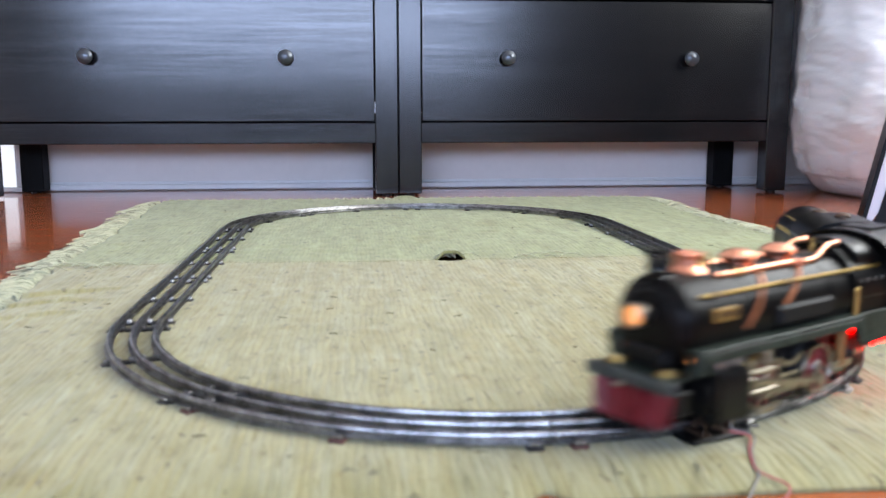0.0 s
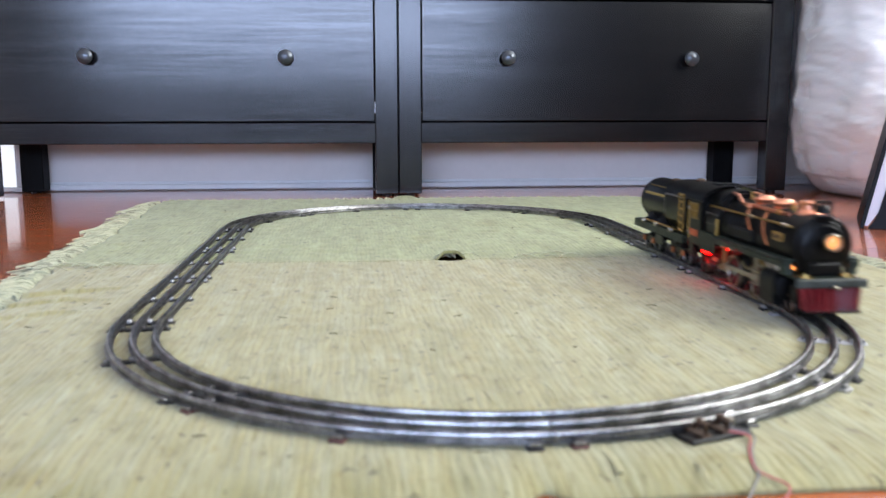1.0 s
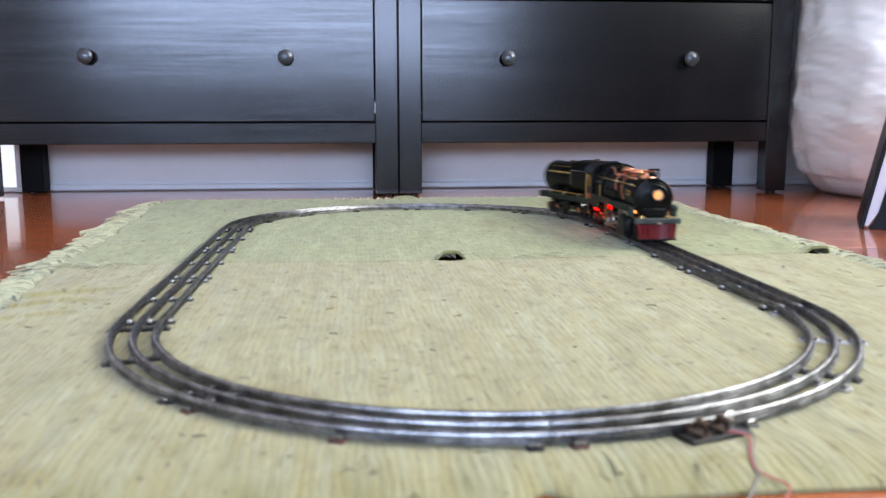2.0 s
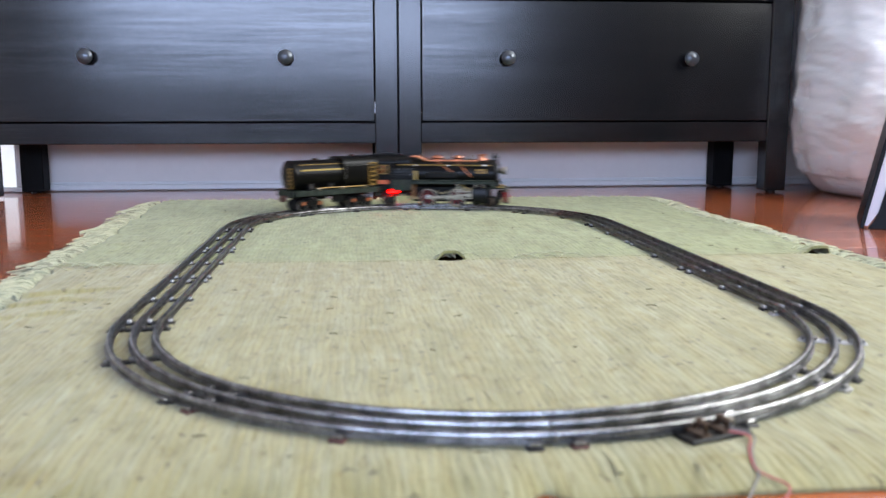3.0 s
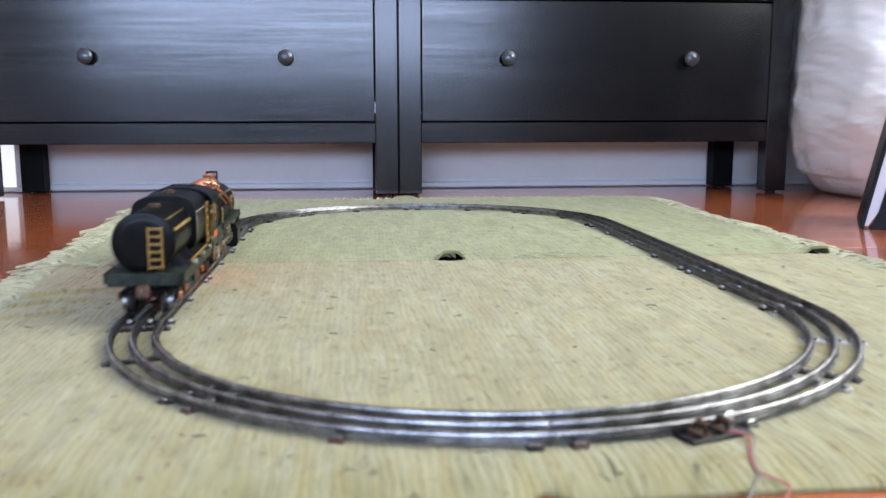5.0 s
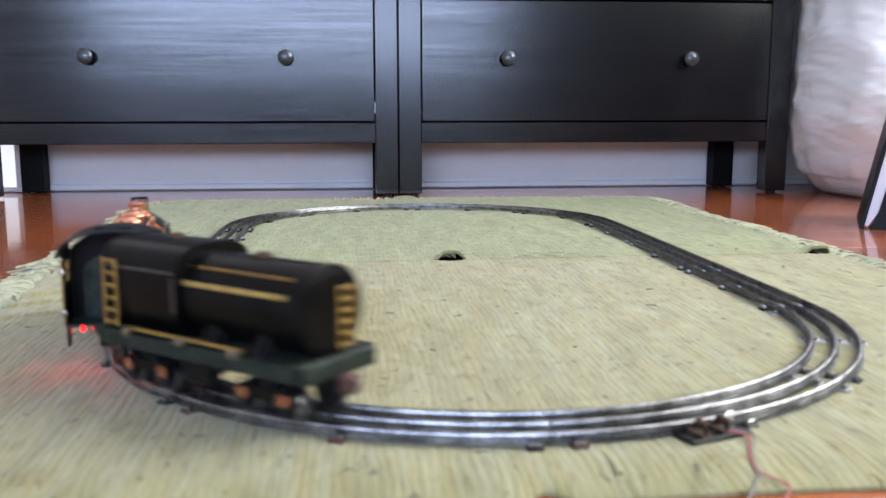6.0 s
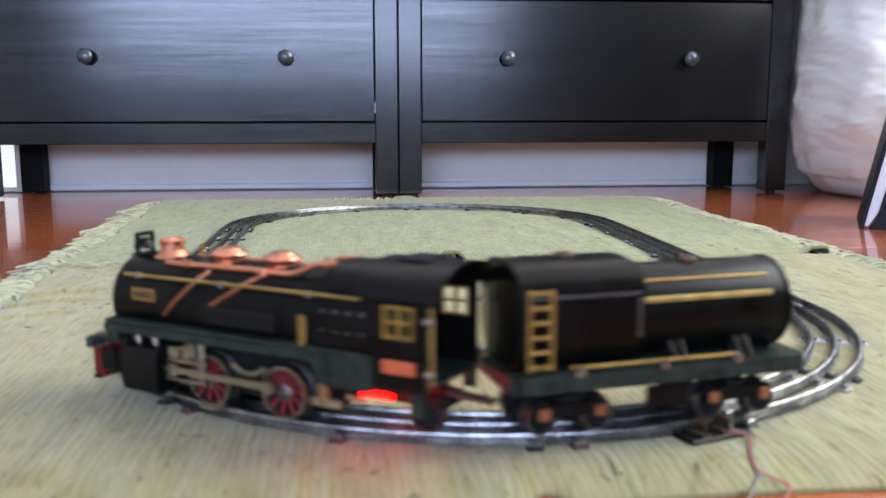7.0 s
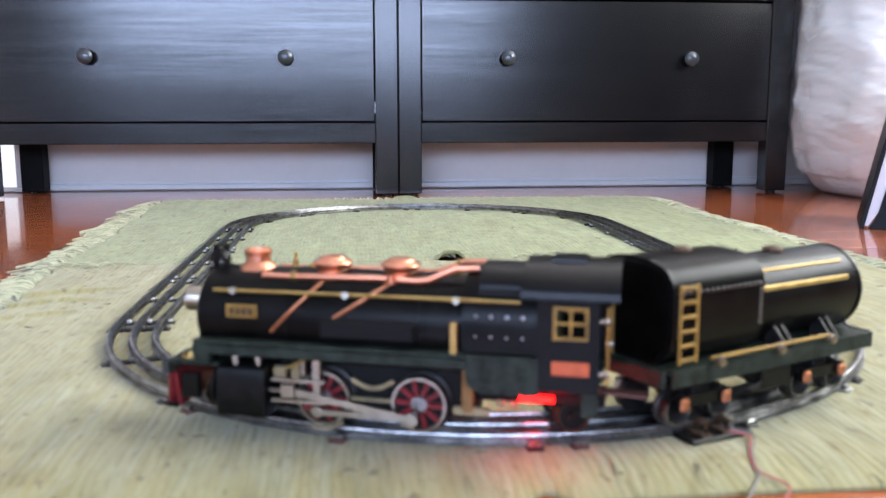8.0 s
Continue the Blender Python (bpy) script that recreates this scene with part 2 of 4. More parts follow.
    nt.links.new(bp.outputs[0], b.inputs["Normal"])
    return m


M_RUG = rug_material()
M_FRINGE = material("pale_green_cotton_threads", (0.42, 0.42, 0.28), 0.95, var=0.3, scale=60, bump=0.3)


# ---- mesh helpers ----
def part(name, bm, mat, parent=None, label="", smooth=True):
    me = bpy.data.meshes.new(name)
    bmesh.ops.recalc_face_normals(bm, faces=bm.faces)
    bm.to_mesh(me)
    bm.free()
    me.materials.append(mat)
    if smooth:
        me.shade_smooth()
        me.set_sharp_from_angle(angle=radians(35))
    ob = new(name, me)
    ob.parent = parent
    return tagged(ob, label)


def thing(name, label, category, m=None, group="", kind=""):
    ob = tagged(new(name), label, category, group, kind)
    if m is not None:
        ob.matrix_basis = m
    return ob


def box(bm, x0, x1, y0, y1, z0, z1, r=0.0, m=None):
    mat = Matrix.LocRotScale(((x0 + x1) / 2, (y0 + y1) / 2, (z0 + z1) / 2), None, (x1 - x0, y1 - y0, z1 - z0))
    vs = bmesh.ops.create_cube(bm, size=1, matrix=mat)["verts"]
    if r:
        es = {e for v in vs for e in v.link_edges}
        out = bmesh.ops.bevel(bm, geom=list(es), offset=r, segments=1, affect="EDGES")
        vs = list({v for v in out["verts"]} | {v for v in vs if v.is_valid})
    if m is not None:
        bmesh.ops.transform(bm, matrix=m, verts=vs)
    return bm


def cyl(bm, a, b, r, r2=None, n=20):
    a, b = Vector(a), Vector(b)
    q = (b - a).to_track_quat("Z", "Y").to_matrix().to_4x4()
    bmesh.ops.create_cone(bm, cap_ends=True, segments=n, radius1=r, radius2=r if r2 is None else r2, depth=(b - a).length,
                          matrix=Matrix.Translation((a + b) / 2) @ q)
    return bm


def lathe(bm, profile, m=None, n=28):
    """Turns (radius, height) pairs about z, then applies m."""
    rings = []
    for r, z in profile:
        if r < 1e-6:
            rings.append([bm.verts.new((0, 0, z))])
        else:
            rings.append([bm.verts.new((r * math.cos(k * math.tau / n), r * math.sin(k * math.tau / n), z)) for k in range(n)])
    for p, q in zip(rings, rings[1:]):
        for k in range(n):
            j = (k + 1) % n
            if len(p) == 1 and len(q) > 1:
                bm.faces.new((p[0], q[k], q[j]))
            elif len(q) == 1 and len(p) > 1:
                bm.faces.new((p[k], p[j], q[0]))
            elif len(p) > 1:
                bm.faces.new((p[k], p[j], q[j], q[k]))
    for ring in (rings[0], rings[-1]):
        if len(ring) > 1:
            bm.faces.new(ring)
    if m is not None:
        bmesh.ops.transform(bm, matrix=m, verts=[v for ring in rings for v in ring])
    return bm


def sweep(bm, path, profile, closed=True, caps=True):
    """Carries a profile of (side, up) pairs along a path that stays roughly level."""
    rings = []
    for i, p in enumerate(path):
        p = Vector(p)
        d = (Vector(path[min(i + 1, len(path) - 1)]) - Vector(path[max(i - 1, 0)])).normalized()
        side = d.cross(Vector((0, 0, 1)))
        side = Vector((1, 0, 0)) if side.length < 1e-4 else side.normalized()
        up = side.cross(d).normalized()
        rings.append([bm.verts.new(p + side * a + up * b) for a, b in profile])
    n = len(profile)
    for p, q in zip(rings, rings[1:]):
        for k in range(n if closed else n - 1):
            j = (k + 1) % n
            bm.faces.new((p[k], p[j], q[j], q[k]))
    if caps:
        bm.faces.new(rings[0])
        bm.faces.new(rings[-1])
    return bm


def tube(bm, path, r, n=8):
    return sweep(bm, path, [(r * math.cos(k * math.tau / n), r * math.sin(k * math.tau / n)) for k in range(n)])


def prism(bm, outline, x0, x1):
    """Extrudes an outline of (y, z) pairs along x."""
    a = [bm.verts.new((x0, y, z)) for y, z in outline]
    b = [bm.verts.new((x1, y, z)) for y, z in outline]
    n = len(outline)
    for k in range(n):
        j = (k + 1) % n
        bm.faces.new((a[k], a[j], b[j], b[k]))
    bm.faces.new(a)
    bm.faces.new(b)
    return bm


def B():
    return bmesh.new()


# ---- the room ----
def build_room():
    def wall(name, *boxes, mat=M_WALL, label="", category="wall"):
        bm = B()
        for b in boxes:
            box(bm, *b)
        ob = part(name, bm, mat, None, "", False)
        ob.matrix_basis = ROOM
        return tagged(ob, label, category, kind="structure")

    t = 0.12
    wall("wall_north", (XL - t, XR + t, YW, YW + t, 0, CEIL), label="white painted wall behind the black cabinets")
    a0, a1, c0, c1 = WIN_E
    wall("wall_west", (XL - t, XL, YB, YW, 0, CEIL), mat=M_GREY, label="plain light grey painted side wall")
    wall("wall_east", (XR, XR + t, YB, a0, 0, CEIL), (XR, XR + t, a1, YW, 0, CEIL), (XR, XR + t, a0, a1, 0, c0), (XR, XR + t, a0, a1, c1, CEIL), mat=M_SLATE, label="unseen side wall, darkened to dim reflections, with a window opening")
    x0, x1, z0, z1 = WIN
    wall("wall_south", (XL - t, x0, YB - t, YB, 0, CEIL), (x1, XR + t, YB - t, YB, 0, CEIL), (x0, x1, YB - t, YB, 0, z0), (x0, x1, YB - t, YB, z1, CEIL),
         mat=M_SLATE, label="unseen wall, darkened to dim reflections, with a large window opening")
    wall("ceiling", (XL - t, XR + t, YB - t, YW + t, CEIL, CEIL + 0.1), mat=M_CEIL, label="plain white ceiling", category="ceiling")
    wall("floor", (XL - t, XR + t, YB - t, YW + t, -0.12, -0.002), mat=M_PLANK, label="glossy red-brown wooden plank floor", category="floor")
    # baseboard with a small step and a rounded top
    bm = B()
    box(bm, -0.9765, XR, YW - 0.014, YW, 0.0028, 0.017, 0.002)
    box(bm, -0.9765, XR, YW - 0.006, YW, 0.0172, 0.024, 0.001)
    ob = part("baseboard", bm, M_TRIM)
    ob.matrix_basis = ROOM
    tagged(ob, "low white glossy baseboard along the wall", "baseboard", kind="structure")
    sash = B()
    for q in ((-1.36, -1.305, 0.0145, 2.1), (-0.9940, -0.978, 0.0145, 2.1), (-1.3045, -0.9945, 2.05, 2.1)):
        box(sash, q[0], q[1], YW - 0.028, YW - 0.001, q[2], q[3], 0.002)
    box(sash, -1.37, -0.9775, YW - 0.034, YW - 0.001, 0.001, 0.014, 0.002)
    ob = part("window_3", sash, M_TRIM)
    ob.matrix_basis = ROOM
    tagged(ob, "tall narrow white-framed window bright with daylight", "window", kind="structure")
    part("pane", box(B(), -1.3045, -0.9945, YW - 0.020, YW - 0.012, 0.0145, 2.0495), M_PANE, ob, "bright frosted pane", False)
    bm = B()
    for a, b, c, d in ((x0, x0 + 0.05, z0, z1), (x1 - 0.05, x1, z0, z1), (x0, x1, z0, z0 + 0.05), (x0, x1, z1 - 0.05, z1), ((x0 + x1) / 2 - 0.025, (x0 + x1) / 2 + 0.025, z0, z1)):
        box(bm, a + 0.001, b - 0.001, YB - 0.10, YB - 0.055, c + 0.001, d - 0.001)
    ob = part("window_1", bm, M_TRIM, None, "", False)
    ob.matrix_basis = ROOM
    tagged(ob, "white framed large window with two panes", "window", kind="structure")
    # frame of the unseen window added for the fill light
    bm = B()
    for a, b, c, d in ((a0, a0 + 0.05, c0, c1), (a1 - 0.05, a1, c0, c1), (a0, a1, c0, c0 + 0.05), (a0, a1, c1 - 0.05, c1), ((a0 + a1) / 2 - 0.025, (a0 + a1) / 2 + 0.025, c0, c1)):
        box(bm, XR + 0.055, XR + 0.10, a + 0.001, b - 0.001, c + 0.001, d - 0.001)
    ob = part("window_2", bm, M_TRIM, None, "", False)
    ob.matrix_basis = ROOM
    tagged(ob, "unseen white framed window with two panes, added for fill light", "window", kind="structure")


# ---- cabinets ----
CW, POST, DEPTH = 1.0004, 0.056, 0.232


def build_cabinet(m, label, hinge_side, CW=CW):
    root = thing("drawer_cabinet", label, "cabinet", m, "pair of black cabinets")
    H = 1.10
    for x0 in (0.0008, CW - POST - 0.0008):
        for y0, nm in ((0, "post"), (DEPTH - 0.05, "back_post")):
            xa = x0 if nm == "post" else x0 + ((0.050 if hinge_side > 0 else 0.004) if x0 < 0.5 else (-0.064 if hinge_side < 0 else -0.004))
            bm = box(B(), xa, xa + POST, y0, y0 + 0.05, 0.006 if nm == "post" else 0.004, H if nm == "post" else 0.146, 0.0022)
            part(nm, bm, M_CABV if nm == "post" else M_CABB, root)
            bm = cyl(B(), (xa + POST / 2, y0 + 0.025, 0), (xa + POST / 2, y0 + 0.025, 0.0075), 0.012)
            part("foot_glide", bm, M_TIE, root, "small dark metal foot glide")
        part("side_panel", box(B(), x0 + 0.006, x0 + POST - 0.012, 0.05, DEPTH - 0.002, 0.134, H), M_CAB, root)
    part("bottom_rail", box(B(), POST, CW - POST, 0.004, 0.026, 0.1315, 0.1822, 0.0018), M_CAB, root)
    part("bottom_panel", box(B(), POST, CW - POST, 0.027, DEPTH - 0.002, 0.150, 0.166), M_CAB, root)
    part("back_panel", box(B(), POST - 0.01, CW - POST + 0.01, DEPTH - 0.008, DEPTH - 0.002, 0.166, H), M_CAB, root)
    # added dark sheet inside, so that the gaps round the drawers read as shade
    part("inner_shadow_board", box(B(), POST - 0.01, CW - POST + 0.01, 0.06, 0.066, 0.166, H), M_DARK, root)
    for z0, z1 in ((0.1851, 0.4770), (0.4818, 0.7810), (0.7858, 1.094)):
        front = part("drawer_front", box(B(), POST + 0.0022, CW - POST - 0.0022, 0.0035, 0.0235, z0, z1, 0.0016), M_CAB, root)
        for kx in (0.2698 if hinge_side < 0 else 0.2850, CW - 0.2698):
            bm = lathe(B(), [(0.0075, 0.0), (0.0075, 0.004), (0.0062, 0.0115), (0.0085, 0.012), (0.0158, 0.0165), (0.0182, 0.0215), (0.0175, 0.0265), (0.0125, 0.0305), (0.006, 0.0325), (0, 0.033)],
                       Matrix.Translation((kx, 0.0036, (z0 + z1) / 2 + 0.0065)) @ pose(0, 0, 0, 90, 0, 0))
            part("knob", bm, M_KNOB, front, "round dark grey metal knob")
    part("top", box(B(), -0.004, CW + 0.004, -0.012, DEPTH, H + 0.0006, H + 0.022, 0.004), M_CAB, root)
    hx = POST + 0.0009 if hinge_side < 0 else CW - POST - 0.0009
    part("hinge_pin", box(B(), hx - 0.0009, hx + 0.0009, 0.0005, 0.006, 0.205, 0.232 if hinge_side > 0 else 0.208, 0.0003), M_STEEL, root, "thin bright metal hinge strip")
    return root


# ---- rug ----
RX0, RX1, RY0, RY1, SEAM = -0.487, 0.562, -0.4005, 1.243, 0.360
RUG_SLANT = -0.058   # the left edge runs outwards with distance


def rug_height(x, y):
    rib = 0.00030 * math.sin(x * math.tau / 0.0074 + 5.5 * noise.noise((x * 11, y * 4.0, 3)) + 2.0 * noise.noise((x * 40, y * 16, 6))) * (0.6 + 0.7 * noise.noise((x * 25, y * 12, 1)))
    wave = 0.0016 * noise.noise((x * 5, y * 5, 7)) + 0.0008 * noise.noise((x * 60, y * 40, 9))
    rumple = sum(h * math.exp(-((y - y0 - 0.35 * (x + 0.45) - 0.014 * noise.noise((x * 22, y0 * 40, 0))) / w) ** 2) for h, y0, w in ((0.0050, 0.172, 0.0048), (0.0040, 0.120, 0.0042), (0.0030, 0.058, 0.0060)))
    return 0.0088 + rib + wave + rumple * max(0.0, min(1.0, (-0.375 - x) / 0.05))


def seam_lift(x):
    return 0.0125 * math.exp(-((x - 0.012) / 0.017) ** 4) + 0.010 * math.exp(-((x - 0.540) / 0.018) ** 4) + 0.0003


def rug_edge(v, seed):
    return 0.014 * noise.noise((v * 4.0, seed, 0)) + 0.008 * noise.noise((v * 18.0, seed, 5))


def rug_panel(name, root, y0, y1, ny, nx=560):
    verts, faces = [], []
    far = y0 >= SEAM - 0.05
    for j in range(ny + 1):
        f = j / ny
        for i in range(nx + 1):
            g = i / nx
            y = y0 + (y1 - y0) * f
            x = (RX0 + RUG_SLANT * y + rug_edge(y, 1)) * (1 - g) + (RX1 + rug_edge(y, 8)) * g
            if far:
                y += (1 - f) ** 6 * 0.006 * noise.noise((x * 9, 2, 2)) + f ** 6 * (0.012 * noise.noise((x * 3, 4, 4)) + 0.02 * (0.2 - x))
            else:
                y += (1 - f) ** 6 * 0.005 * noise.noise((x * 6, 6, 2)) - f ** 8 * (0.010 * math.exp(-((x - 0.012) / 0.02) ** 4) + 0.010 * math.exp(-((x - 0.540) / 0.02) ** 4))
            z = rug_height(x, y)
            if far:
                z += seam_lift(x) * math.exp(-((y - y0) / 0.022) ** 2) + 0.009 * f ** 30 * math.exp(-((x - 0.0) / 0.026) ** 4)
            edge = min(1.0, min(g, 1 - g) * nx / 5, 9, ((1 - f) * ny / 2 + 0.25) if far else (f * ny / 1.6 + 0.3))
            if not far:
                edge = min(edge, 0.36 + 0.64 * math.sin(0.5 * math.pi * min(1, f * ny / 11)))
                y += (1 - f) ** 40 * 0.012 * math.exp(-((x + 0.017) / 0.010) ** 2)
            verts.append((x, y, max(0.0012, z * edge)))
    for j in range(ny):
        for i in range(nx):
            a = j * (nx + 1) + i
            faces.append((a, a + 1, a + nx + 2, a + nx + 1))
    # underside and rim
    n0 = len(verts)
    rim = [i for i in range(nx + 1)] + [j * (nx + 1) + nx for j in range(1, ny + 1)] + [ny * (nx + 1) + i for i in range(nx - 1, -1, -1)] + [j * (nx + 1) for j in range(ny - 1, 0, -1)]
    n1 = n0 + len(rim)
    verts += [verts[k] for k in rim] + [(verts[k][0], verts[k][1], max(0.0004, verts[k][2] - (0.004 if far else 0.008))) for k in rim]
    for k in range(len(rim)):
        l = (k + 1) % len(rim)
        faces.append((n0 + l, n0 + k, n1 + k, n1 + l))
    me = bpy.data.meshes.new(name)
    me.from_pydata(verts, [], faces)
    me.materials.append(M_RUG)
    me.shade_smooth()
    ob = new(name, me)
    ob.parent = root
    return ob


def build_rug():
    rnd = random.Random(4)
    root = thing("rag_rug", "worn pale green woven rag rug with frayed fringe", "rug")
    rug_panel("near_panel", root, RY0, SEAM, 190)
    rug_panel("far_panel", root, SEAM - 0.0015, RY1, 190)
    for seed, side in ((1, -1), (8, 1)):
        bm = B()
        y = RY0 + 0.01
        while y < RY1 - 0.01:
            x0 = (RX0 + RUG_SLANT * y if side < 0 else RX1) + rug_edge(y, seed) - side * 0.006
            ln, bend = rnd.uniform(0.012, 0.058), rnd.uniform(-0.035, 0.018)
            for _ in range(rnd.choice((3, 4, 5))):
                y0, h, l2 = y + rnd.uniform(-0.0045, 0.0045), rnd.uniform(0.002, 0.009), ln * rnd.uniform(0.75, 1.1)
                pts = [(x0 + side * l2 * u, y0 + (y - y0) * 0.7 * u + bend * u * u + rnd.uniform(-0.0015, 0.0015), 0.003 + h * math.sin(math.pi * min(1, u * 1.1)) * (1 - 0.5 * u)) for u in (0, 0.25, 0.5, 0.75, 1)]
                tube(bm, pts, rnd.uniform(0.0009, 0.0017), 5)
            y += rnd.uniform(0.0048, 0.0100)
        tagged(part("fringe", bm, M_FRINGE, root, "frayed pale cotton fringe"), kind="stuff")
    # short loops along the far hem, and loose threads at the seam
    bm = B()
    x = RX0 + RUG_SLANT * RY1 + 0.02
    while x < RX1 - 0.02:
        y = RY1 + 0.02 * (0.2 - x) + 0.012 * noise.noise((x * 3, 4, 4))
        tube(bm, [(x, y - 0.006, 0.005), (x + 0.004, y + 0.003, 0.009), (x + 0.011, y + 0.002, 0.007), (x + 0.014, y - 0.006, 0.005)], 0.0028, 6)
        x += rnd.uniform(0.016, 0.024)
    part("hem", bm, M_FRINGE, root, "bumpy pale hem stitches")
    bm = B()
    for cx, cy, n, w in ((-0.484, 0.336, 9, 0.045), (0.540, 0.378, 7, 0.03), (0.13, 0.363, 5, 0.04), (0.012, 0.378, 6, 0.03)):
        for _ in range(n):
            x, y, a, ln = cx + rnd.uniform(-w, w), cy + rnd.uniform(-0.01, 0.012), rnd.uniform(-0.5, 0.5), rnd.uniform(0.015, 0.05)
            z = rug_height(x, y)
            tube(bm, [(x + ln * u * math.cos(a), y + ln * u * math.sin(a) + 0.004 * math.sin(3 * u), z + 0.002 + 0.004 * math.sin(math.pi * u)) for u in (0, 0.33, 0.66, 1)], 0.0009, 5)
    # dark floats where the weft skips a rib, and olive knots
    knots = B()
    spots = [(-0.139, -0.043), (0.02, -0.07), (-0.254, 0.166), (0.213, 0.126), (-0.19, 0.026), (-0.047, -0.343), (-0.098, -0.188)]
    spots += [(rnd.uniform(-0.46, 0.54), rnd.uniform(-0.38, 0.33)) for _ in range(30)] + [(rnd.uniform(-0.46, 0.54), rnd.uniform(0.38, 1.2)) for _ in range(12)]
    for x, y in spots:
        ln, a, z = rnd.uniform(0.0015, 0.0055), rnd.uniform(-0.7, 0.7), rug_height(x, y)
        rr = rnd.uniform(0.0004, 0.0009)
        tube(knots, [(x + ln * u * math.cos(a), y + ln * u * math.sin(a), z + 0.0001 + 0.0005 * math.sin(math.pi * (u + 1) / 2)) for u in (-1, -0.5, 0, 0.5, 1)], rr, 5)
    tagged(part("dark_fleck", knots, M_FLECK, root, "dark olive skipped threads"), kind="stuff")
    # pale thick slubs lying along the ribs
    slubs = B()
    for _ in range(220):
        x, y = rnd.uniform(-0.47, 0.55), rnd.uniform(-0.39, 0.34)
        ln, w, z = rnd.uniform(0.008, 0.030), rnd.uniform(0.0012, 0.0026), rug_height(x, y)
        pts = []
        for u in (-1, -0.6, 0, 0.6, 1):
            xx, yy = x + 0.0018 * math.sin(2.1 * u + x * 90), y + ln * u
            pts.append((xx, yy, rug_height(xx, yy) + 0.0002 - 0.0011 * u * u))
        sweep(slubs, pts, [(w * math.cos(k * math.tau / 6), 0.0006 * math.sin(k * math.tau / 6)) for k in range(6)])
    tagged(part("slub_yarn", slubs, M_RUG, root, "pale thick slubs in the weave"), kind="stuff")
    tagged(part("loose_threads", bm, M_FRINGE, root, "loose pale threads"), kind="stuff")


# ---- track ----
R0, STRAIGHT, GAUGE, Z0, ZT = 0.318, 0.6967, 0.0190, 0.0108, 0.018
RAIL = [(-0.0034, 0), (0.0034, 0), (0.0034, 0.0007), (0.0006, 0.0012), (0.0006, 0.0030), (0.0017, 0.0038), (0.0022, 0.0050), (0.0018, 0.0064), (0.0008, 0.0071),
        (-0.0008, 0.0071), (-0.0018, 0.0064), (-0.0022, 0.0050), (-0.0017, 0.0038), (-0.0006, 0.0030), (-0.0006, 0.0012), (-0.0034, 0.0007)]


def track_tie(root, m, mat, clip=None):
    bm = box(B(), -0.0265, 0.0265, -0.0055, 0.0055, Z0 - 0.0022, Z0 - 0.0002, 0.0007)
    for s in (-1, 1):
        box(bm, s * 0.0262 - 0.0020, s * 0.0262 + 0.0020, -0.0052, 0.0052, Z0 - 0.0040, Z0 - 0.0006, 0.0008)
    tie = part("tie", bm, mat, root)
    tie.matrix_basis = m
    for x in (-GAUGE, 0, GAUGE):
        bm = B()
        for s in (-1, 1):
            box(bm, x + s * 0.0048 - 0.0020, x + s * 0.0048 + 0.0020, -0.0038, 0.0038, Z0 - 0.0002, Z0 + 0.0024, 0.0006)
        part("rail_clip", bm, clip or M_RAIL, tie)
    return tie


def build_track():
    group = "toy railway track sections"
    # eighths of a circle, each about its circle's centre; the ties have rusted and worn unevenly
    plain, rusty, bright = (M_TIE, M_TIE, M_TIE), (M_TIE_RUST, M_TIE_RUST, M_TIE), (M_TIE, M_TIN, M_TIN)
    made = {}
    for k, mats in enumerate((plain, plain, plain, plain, plain, rusty, (M_TIE_RUST, M_TIE, M_STEEL), bright)):
        at = pose(0, STRAIGHT if k < 4 else 0, 0, 0, 0, 45 * k)
        if mats in made:
            copy_thing(made[mats], at)
            continue
        curve = thing("curved_track_section", "curved three-rail tinplate toy track lying on the rug", "toy track", at, group)
        for r in (R0 - GAUGE, R0, R0 + GAUGE):
            pts = [(r * math.cos(radians(0.06 + 44.88 * i / 14)), r * math.sin(radians(0.06 + 44.88 * i / 14)), Z0) for i in range(15)]
            part("rail", sweep(B(), pts, RAIL), M_RAIL, curve)
        for a, mt in zip((2.3, 22.5, 42.7), mats):
            track_tie(curve, pose(0, 0, 0, 0, 0, a) @ pose(R0, 0, 0), mt)
        made[mats] = curve
    ln = STRAIGHT / 3
    st = thing("straight_track_section", "straight three-rail tinplate toy track lying on the rug", "toy track", Matrix(), group)
    for x in (-GAUGE, 0, GAUGE):
        part("rail", sweep(B(), [(x, 0.0004, Z0), (x, ln - 0.0004, Z0)], RAIL), M_RAIL, st)
    for y, mt in ((0.0125, M_TIE), (ln / 2, M_TIE), (ln - 0.0125, M_TIE)):
        track_tie(st, pose(0, y, 0), mt, M_TIN)
    for k in range(6):
        m = pose(R0 if k < 3 else -R0, ln * (k % 3), 0)
        if k:
            copy_thing(st, m)
    st.matrix_basis = pose(R0, 0, 0)


